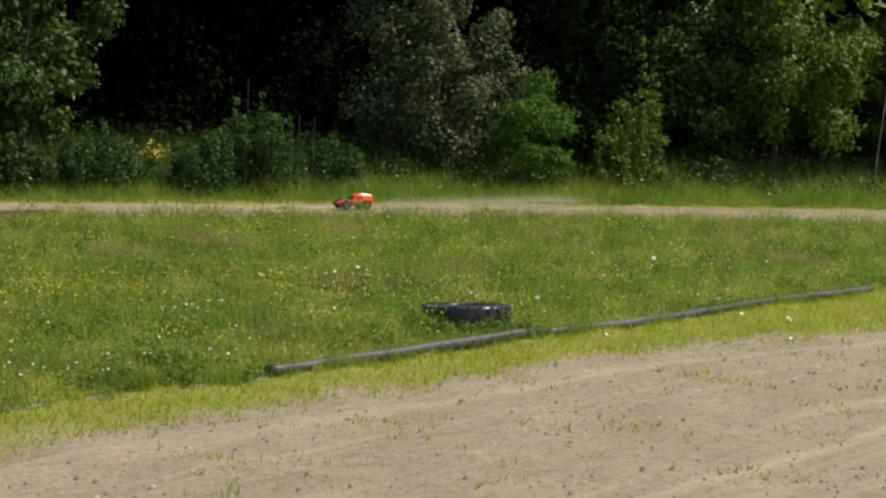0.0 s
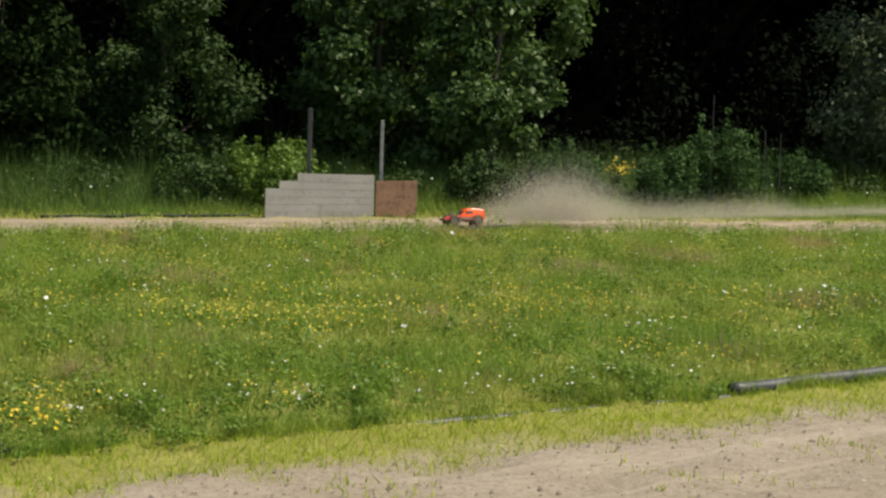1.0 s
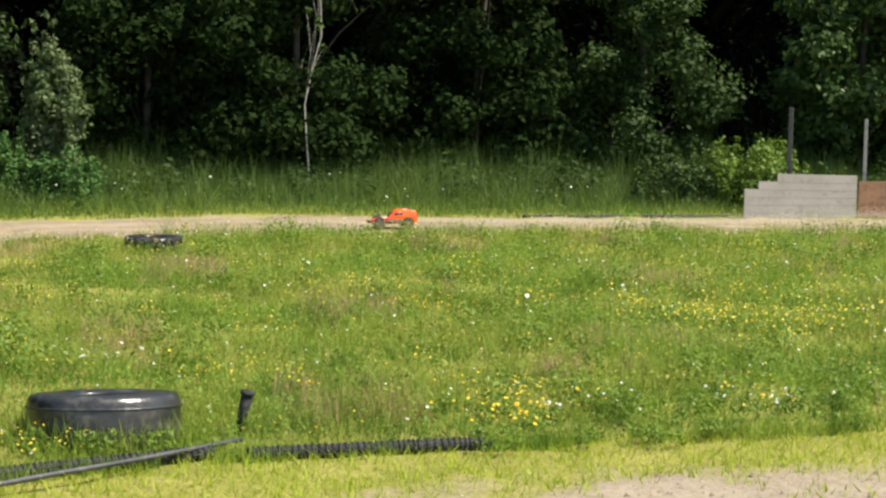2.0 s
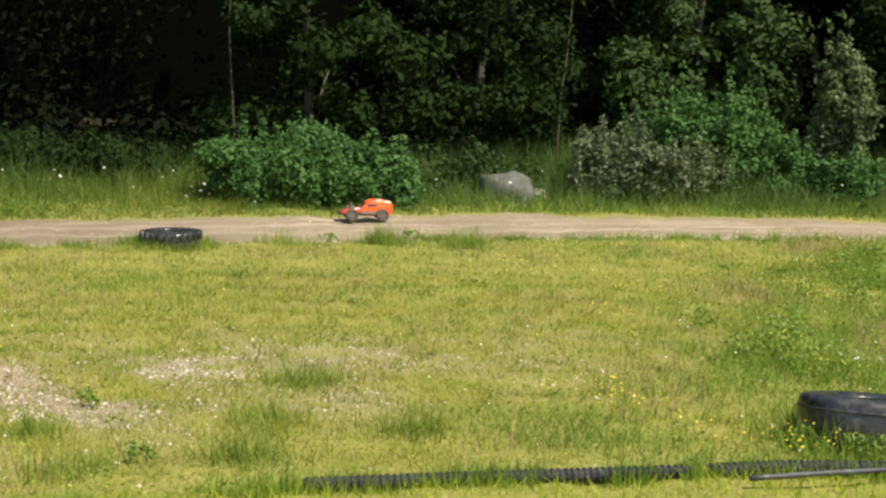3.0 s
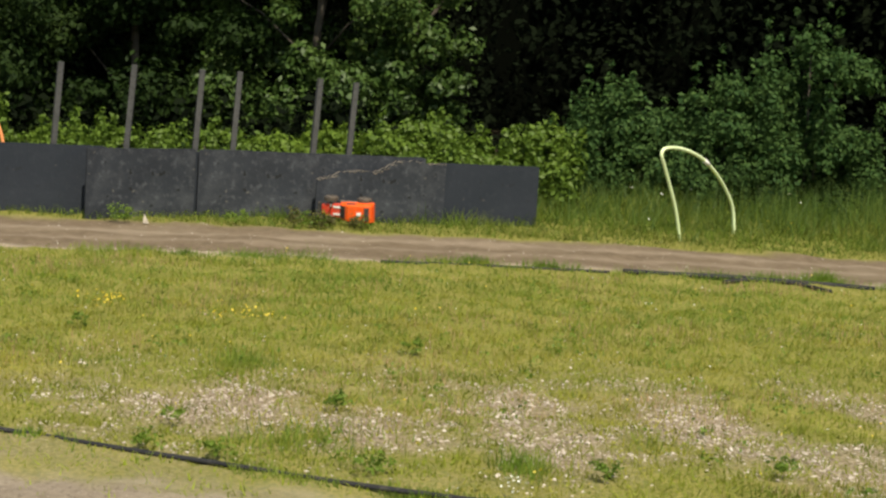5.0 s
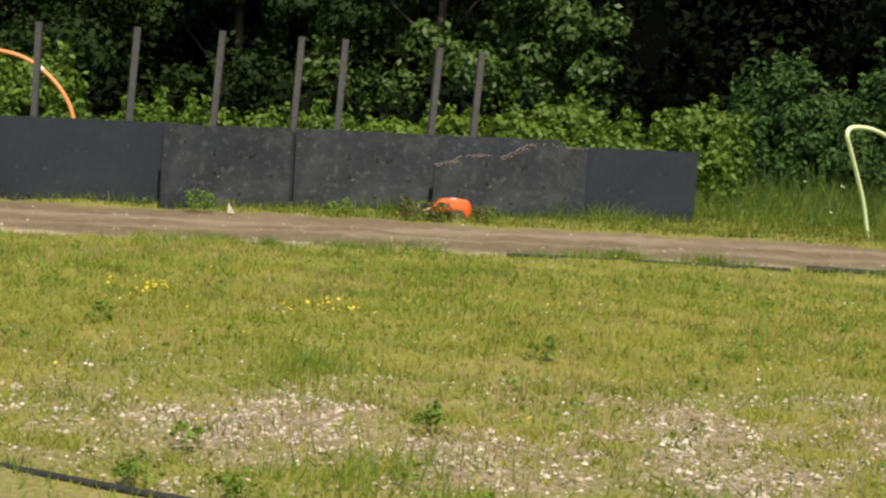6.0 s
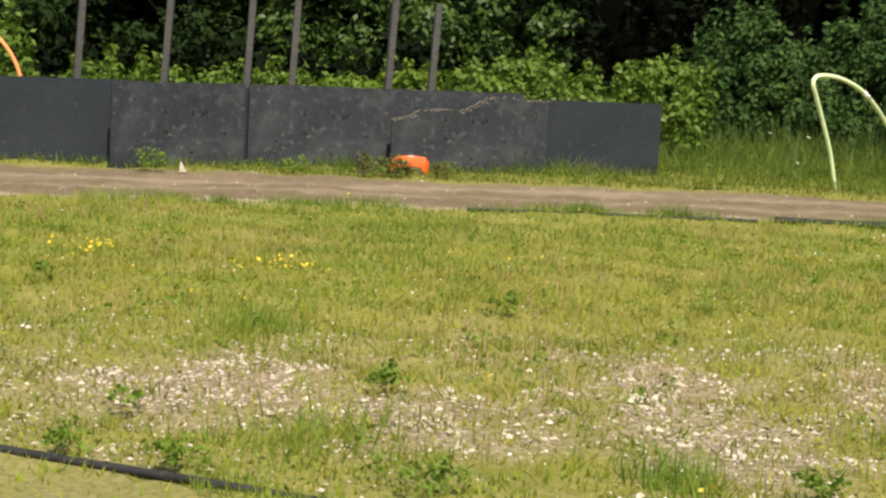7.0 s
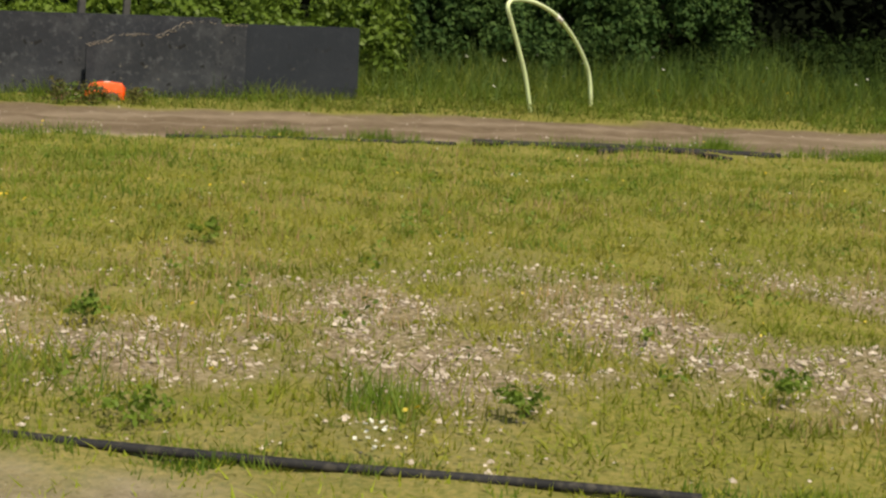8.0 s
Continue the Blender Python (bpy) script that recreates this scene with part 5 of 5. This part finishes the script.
        tx.append(cx + r.normal(0, r.uniform(0.05, 0.15), n)), ty.append(cy + r.normal(0, r.uniform(0.05, 0.16), n)), th.append(h * r.uniform(0.4, 1.2, n))
    edge = smooth_line(TRACK_NEAR[9:16], 0.02)
    for _ in range(150):
        p, n = edge[r.randint(0, len(edge))], r.randint(25, 110)
        tx.append(p.x + r.normal(0, 0.05, n)), ty.append(p.y + r.normal(0, 0.09, n)), th.append(r.uniform(0.04, 0.10) * r.uniform(0.4, 1.2, n))
    tx, ty, th = np.concatenate(tx), np.concatenate(ty), np.concatenate(th)
    blades("grass_tufts", tx, ty, th, r.uniform(0.004, 0.008, len(tx)), r, M_MEADOW, "taller green tufts in the short turf", 0.55)
    n = 80
    f = r.uniform(0, 1, n)
    petals("clover_heads", -3.3 + 3.4 * f + r.normal(0, 0.12, n), 7.85 + 2.5 * f + np.abs(r.normal(0.1, 0.25, n)), r.uniform(0.08, 0.16, n), r.uniform(0.012, 0.022, n), r, M_WHITE, "white clover heads in the lush growth by the pipe")
    # broad-leaved weeds standing in the rank grass below the trees
    ls = []
    for _ in range(330):
        x, y = rim_point(r.uniform(0, len(RIM) * 0.5), RIM_SIGN * r.uniform(0.7, 3.2))
        if bearing(x, y) < 56:
            q = r.uniform(0.08, 0.22)
            ls.append((x, y, r.uniform(0.10, 0.34), q, 1.2))
    tagged(soup("tall_weeds", cloud(ls, 3300, 0.04, r), 4, M_LEAF["mid"]), "broad-leaved weeds in the rank grass", "weeds", kind="stuff")
    # rank clumps of broad leaves all over the meadow
    ls = []
    while len(ls) < 420:
        x, y = r.uniform(-9, 9), r.uniform(8, 22)
        a = (np.array([x]), np.array([y]))
        if inside(INFIELD, *a)[0] and not inside(PIPE_LINE + [(60, -60)], *a)[0] and away(TRACK_NEAR, *a)[0] > 0.3 and bearing(x, y) < 40:
            q = r.uniform(0.05, 0.15)
            ls.append((x, y, q * 0.7 + 0.03, q, 0.9))
    tagged(soup("meadow_weeds", cloud(ls, 8500, 0.026, r), 4, M_LEAF["weed"]), "rank clumps of broad-leaved weeds in the meadow", "weeds", kind="stuff")
    ls = []
    while len(ls) < 300:
        x, y = r.uniform(-13, -5.5), r.uniform(-1.5, 9)
        a = (np.array([x]), np.array([y]))
        if inside(INFIELD, *a)[0] and not inside(PIPE_LINE + [(60, -60)], *a)[0] and lumps(*a, 1.2, 44)[0] + 0.5 * r.normal() > 0.1:
            q = r.uniform(0.02, 0.06)
            ls.append((x, y, q * 0.5 + 0.015, q, 0.8))
    tagged(soup("turf_weeds", cloud(ls, 9500, 0.02, r), 4, M_LEAF["weed"]), "low green rosettes scattered in the dry turf", "weeds", kind="stuff")
    n = 16
    petals("white_spike", -6.62 + r.normal(0, 0.02, n), 1.73 + r.normal(0, 0.012, n), r.uniform(0.03, 0.10, n), r.uniform(0.008, 0.014, n), r, M_WHITE, "single white flower spike beside the hose")
    n = 26
    px, py = r.uniform(-7, 5, n), r.uniform(11, 19, n)
    petals("daisies", px, py, ground_z(px, py) + r.uniform(0.12, 0.17, n), r.uniform(0.026, 0.045, n), r, M_WHITE, "larger white flower heads in the meadow")


build_stones()
build_extras()
build_flowers()
build_herbs()
build_grass()
# ---------------------------------------------------------------- the model car
def model_car():
    top = thing("model_car", None, "orange off-road radio-controlled model truck, dusty", "model car")
    # nose towards +x, length 0.64
    bm = bmesh.new()
    secs = ((-0.305, 0.126, 0.085, 0.205, 0.93), (-0.29, 0.135, 0.08, 0.232, 0.91), (-0.22, 0.137, 0.08, 0.244, 0.87), (-0.10, 0.137, 0.08, 0.247, 0.85), (-0.03, 0.135, 0.08, 0.238, 0.83), (0.005, 0.132, 0.082, 0.212, 0.81), (0.07, 0.122, 0.088, 0.150, 0.82))
    rings = []
    for x, w, z0, z1, tp in secs:
        rings.append([bm.verts.new(p) for p in ((x, -w, z0), (x, -w, (z0 + z1) / 2), (x, -w * tp, z1 - 0.012), (x, -w * tp * 0.9, z1), (x, w * tp * 0.9, z1), (x, w * tp, z1 - 0.012), (x, w, (z0 + z1) / 2), (x, w, z0))])
    for p, q in zip(rings[:-1], rings[1:]):
        for j in range(7):
            bm.faces.new((p[j], p[j + 1], q[j + 1], q[j]))
    bm.faces.new(rings[0][::-1])
    bm.faces.new(rings[-1])
    bmesh.ops.recalc_face_normals(bm, faces=bm.faces)
    body = part("body_shell", bm, M_ORANGE, top, "bright orange plastic body shell")
    bm = bmesh.new()
    rows = []
    for x, w, z in ((0.175, 0.092, 0.132), (0.22, 0.090, 0.128), (0.27, 0.078, 0.112), (0.305, 0.060, 0.092)):
        rows.append([bm.verts.new(q) for q in ((x, -w, 0.075), (x, -w, z - 0.012), (x, -w + 0.014, z), (x, w - 0.014, z), (x, w, z - 0.012), (x, w, 0.075))])
    for p, q in zip(rows[:-1], rows[1:]):
        for k in range(5):
            bm.faces.new((p[k], q[k], q[k + 1], p[k + 1]))
    bm.faces.new(rows[0])
    bm.faces.new(rows[-1][::-1])
    bmesh.ops.recalc_face_normals(bm, faces=bm.faces)
    part("nose_cowl", bm, M_RED, top, "sloping red nose cowl")
    bm = bmesh.new()
    box(bm, 0.125, 0.19, 0.05, Matrix.Translation((0.115, 0, 0.110)) @ Matrix.Rotation(0.16, 4, "Y"), 0.012)
    bonnet = part("bonnet", bm, M_RED, top, "scuffed dark red bonnet")
    for y in (-0.052, 0.052):
        bm = bmesh.new()
        box(bm, 0.09, 0.030, 0.006, Matrix.Translation((0.112, y, 0.136)) @ Matrix.Rotation(0.16, 4, "Y"), 0.002)
        part("stripe", bm, M_PLASTER, bonnet, "scuffed white stripe")
    bm = bmesh.new()
    box(bm, 0.088, 0.17, 0.005, Matrix.Translation((0.036, 0, 0.1855)) @ Matrix.Rotation(0.755, 4, "Y"), 0.002)
    part("windscreen", bm, M_DARKPLASTIC, body, "black windscreen panel")
    bm = bmesh.new()
    box(bm, 0.055, 0.19, 0.006, Matrix.Translation((-0.245, 0, 0.2435)) @ Matrix.Rotation(-0.16, 4, "Y"), 0.002)
    part("rear_window", bm, M_DARKPLASTIC, body, "black rear window panel")
    for y in (-1, 1):
        bm = bmesh.new()
        box(bm, 0.27, 0.006, 0.036, Matrix.Translation((-0.055, y * 0.1375, 0.104)), 0.002)
        part("side_sill", bm, M_DUSTY, body, "dusty pale side sill")
    bm = bmesh.new()
    box(bm, 0.11, 0.006, 0.036, Matrix.Translation((-0.065, -0.128, 0.192)) @ Matrix.Rotation(-0.24, 4, "X"), 0.001)
    box(bm, 0.10, 0.006, 0.016, Matrix.Translation((-0.20, -0.135, 0.135)), 0.001)
    part("side_window", bm, M_DARKPLASTIC, body, "black window panel")
    bm = bmesh.new()
    box(bm, 0.11, 0.006, 0.036, Matrix.Translation((-0.065, 0.128, 0.192)) @ Matrix.Rotation(0.24, 4, "X"), 0.001)
    box(bm, 0.10, 0.006, 0.016, Matrix.Translation((-0.20, 0.135, 0.135)), 0.001)
    part("side_window", bm, M_DARKPLASTIC, body, "black window panel")
    bm = bmesh.new()
    box(bm, 0.05, 0.05, 0.006, Matrix.Translation((-0.16, 0, 0.2465)), 0.002)
    part("roof_patch", bm, M_PLASTER, body, "white roof patch")
    bm = bmesh.new()
    box(bm, 0.008, 0.27, 0.10, Matrix.Translation((-0.312, 0, 0.15)), 0.003)
    part("rear_wing", bm, M_ORANGE, top, "flat orange tail panel")
    bm = bmesh.new()
    box(bm, 0.50, 0.13, 0.02, Matrix.Translation((0, 0, 0.065)), 0.004)
    box(bm, 0.16, 0.08, 0.05, Matrix.Translation((-0.08, 0, 0.085)), 0.006)
    part("chassis", bm, M_DUSTY, top, "dusty pale chassis plate")
    bm = bmesh.new()
    box(bm, 0.05, 0.20, 0.03, Matrix.Translation((0.315, 0, 0.085)), 0.008)
    part("front_bumper", bm, M_DARKPLASTIC, top, "black front bumper")
    for x in (-0.19, 0.19):
        bm = bmesh.new()
        tube(bm, [(x, -0.15, 0.075), (x, 0.15, 0.075)], 0.010, 8)
        part("axle", bm, M_DARKPLASTIC, top)
        for s in (-1, 1):
            bm = bmesh.new()
            tube(bm, [(x - 0.02, s * 0.06, 0.19), (x, s * 0.11, 0.08)], 0.013, 8)
            part("shock_absorber", bm, M_RIM, top, "dusty spring shock absorber")
    wheels = []
    for x in (-0.19, 0.19):
        for s in (-1, 1):
            w = new("wheel")
            w.empty_display_size = 0.05
            w.parent = top
            w.location = (x, s * 0.155, 0.075)
            bm = bmesh.new()
            n = 20
            prof = ((0.042, -0.030), (0.066, -0.034), (0.075, -0.024), (0.075, 0.024), (0.066, 0.034), (0.042, 0.030))
            rg = [[bm.verts.new((pr * math.cos(6.28318 * k / n), pz, pr * math.sin(6.28318 * k / n))) for pr, pz in prof] for k in range(n)]
            for k in range(n):
                for j in range(6):
                    bm.faces.new((rg[k][j], rg[k][(j + 1) % 6], rg[(k + 1) % n][(j + 1) % 6], rg[(k + 1) % n][j]))
            for k in range(n):
                box(bm, 0.010, 0.052, 0.012, Matrix.Rotation(-6.28318 * k / n, 4, "Y") @ Matrix.Translation((0.076, 0, 0)))
            bmesh.ops.recalc_face_normals(bm, faces=bm.faces)
            part("tyre_ring", bm, M_CARTYRE, w, "dusty knobbly tyre")
            bm = bmesh.new()
            tube(bm, [(0, -0.024, 0), (0, 0.024, 0)], 0.043, 16)
            for k in range(5):
                box(bm, 0.012, 0.056, 0.03, Matrix.Rotation(6.28318 * k / 5, 4, "Y") @ Matrix.Translation((0.022, 0, 0)), 0.002)
            part("rim", bm, M_RIM, w, "dusty wheel rim")
            wheels.append((w, x, s * 0.155))
    return top, wheels


CAR, WHEELS = model_car()


def dust_puff(seed, spread, grains, size):
    """A puff of airborne dust: many tiny flakes, thick in the middle and thin outside."""
    r = np.random.RandomState(seed)
    c = r.normal(0, 1, (grains, 3)) * np.array(spread)
    c[:, 2] = np.abs(c[:, 2])
    e1 = r.normal(0, 1, (grains, 3)) * size
    e2 = r.normal(0, 1, (grains, 3)) * size
    ob = soup("dust_puff", np.stack([c - e1, c + e1, c + e2], 1), 3, M_DUST)
    return tagged(ob, "thin drifting puff of pale dust behind the truck", "dust", "dust behind the truck", "stuff")


CAR_SCALE = 0.80
CAR.scale = (CAR_SCALE, 0.64, CAR_SCALE)
# time, x, y, height of the middle, heading, roll, pitch (nose down) and, where it tumbles, the lean about the x axis
CAR_ROWS = (
    (0.0, 1.44, 23.20, 0.080, 207, 0, 0),
    (0.5, -1.15, 21.87, 0.080, 208, 0, 0),
    (1.0, -2.80, 20.93, 0.080, 213, 4, 0),
    (1.5, -5.00, 19.10, 0.080, 219, 0, 0),
    (2.0, -8.09, 17.40, 0.080, 214, 0, 0),
    (2.4, -10.7, 15.35, 0.080, 224, 0, 0),
    (2.8, -12.75, 12.75, 0.080, 236, -3, 0),
    (3.3, -14.70, 8.97, 0.080, 247, 0, 0),
    (3.5, -15.30, 7.50, 0.102, 252, 0, -4),
    (3.7, -15.55, 6.32, 0.142, 258, -6, 0),
    (3.8, -15.68, 5.86, 0.162, 262, -10, 8),
    (3.9, -15.81, 5.26, 0.152, 266, -20, 20),
    (4.0, -15.94, 4.66, 0.100, 270, -48, 28),
    (4.05, -16.00, 4.47, 0.120, 290, -80, 26),
    (4.1, -16.05, 4.32, 0.130, 312, -112, 24),
    (4.15, -16.05, 4.15, 0.145, 290, -165, 25),
    (4.2, -16.05, 4.00, 0.155, 270, -222, 25),
    (4.3, -16.05, 3.72, 0.125, 268, -195, 0),
    (4.4, -16.05, 3.47, 0.125, 282, -150, 22),
    (4.5, -16.05, 3.20, 0.140, 262, -80, 6, 26),
    (4.6, -16.05, 2.98, 0.135, 268, -30, 25),
    (4.65, -16.05, 2.89, 0.120, 282, 35, 20, 12),
    (4.7, -16.05, 2.80, 0.115, 296, 100, 10, 26),
    (4.8, -16.05, 2.63, 0.070, 270, 165, -5),
    (4.9, -16.05, 2.59, 0.085, 256, 190, -15),
    (5.0, -16.05, 2.49, 0.140, 246, 262, -4),
    (5.1, -16.05, 2.42, 0.160, 254, 272, 2),
    (5.2, -16.05, 2.38, 0.150, 260, 280, 6),
    (5.5, -16.08, 2.33, 0.120, 269, 325, 3),
    (5.8, -16.10, 2.27, 0.060, 268, 358, 1),
    (6.3, -16.10, 2.24, 0.014, 267, 362, 2),
    (8.0, -16.10, 2.24, 0.014, 267, 362, 2),
)


def car_pose(row):
    t, x, y, z, head, roll, pitch, *lean = row
    return pose(x, y, z, *lean) @ pose(0, 0, 0, 0, 0, head) @ pose(0, 0, 0, roll, 0, 0) @ pose(0, 0, 0, 0, pitch, 0) @ pose(0, 0, -0.10 * CAR_SCALE)


PUFFS = []
for k in range(26):
    t0 = -0.55 + k * 0.1
    f = np.array([row[:3] for row in CAR_ROWS])
    px, py = np.interp(t0, f[:, 0], f[:, 1]), np.interp(t0, f[:, 0], f[:, 2])
    if t0 < 0:
        px, py = px - 5.2 * t0, py - 2.9 * t0
    # the wheels throw up most dust where the truck slides, about 0.7 s in
    dense, hi = 0.30, 0.05
    if 0.15 < t0 < 0.5:
        dense, hi = 0.45, 0.11
    elif 0.5 < t0 < 0.9:
        dense, hi = (0.62, 0.16) if t0 < 0.6 else (1.0, 0.26) if t0 < 0.7 else (1.0, 0.22) if t0 < 0.8 else (0.62, 0.12)
    elif 0.9 < t0:
        dense, hi = (0.36, 0.06) if t0 < 1.0 else (0.22, 0.04)
    PUFFS.append((t0, px, py, hi, dust_puff(500 + k, (0.25, 0.20, hi), int(72000 * dense ** 2.2 + 800), 0.0025)))


def motions():
    walk(CAR, [(row[0], car_pose(row)) for row in CAR_ROWS])
    step = 1 / 30
    for w, x, y in WHEELS:
        rows, a = [], 0.0
        for k in range(0, 241):
            t = k * step
            rows.append((t, pose(x, y, 0.075) @ pose(0, 0, 0, 0, a, 0)))
            a += 78 if t < 4.0 else (40 if t < 4.8 else 0)
        walk(w, rows)
    for t0, px, py, hi, ob in PUFFS:
        rows = []
        for t in (0.0, t0 - 0.02, t0 + 0.12, t0 + 0.6, t0 + 1.2, t0 + 2.2, 8.0):
            if t < 0 and t0 + 2.2 < 0:
                continue
            age = t - t0
            up = -0.9 if age < 0 else min(0.0, -0.9 + age * 7.5) + max(0, min(age, 1.6)) * 0.14
            if age > 1.2:
                up = up - (age - 1.2) * 0.5
            up = max(up, -0.9)
            if 0 <= t <= 8.0:
                rows.append((t, pose(px + 0.10 * max(0, min(age, 3)), py + 0.05 * max(0, min(age, 3)), up)))
        rows = sorted({round(t, 3): (t, m) for t, m in rows}.values(), key=lambda q: q[0])
        walk(ob, rows)


motions()
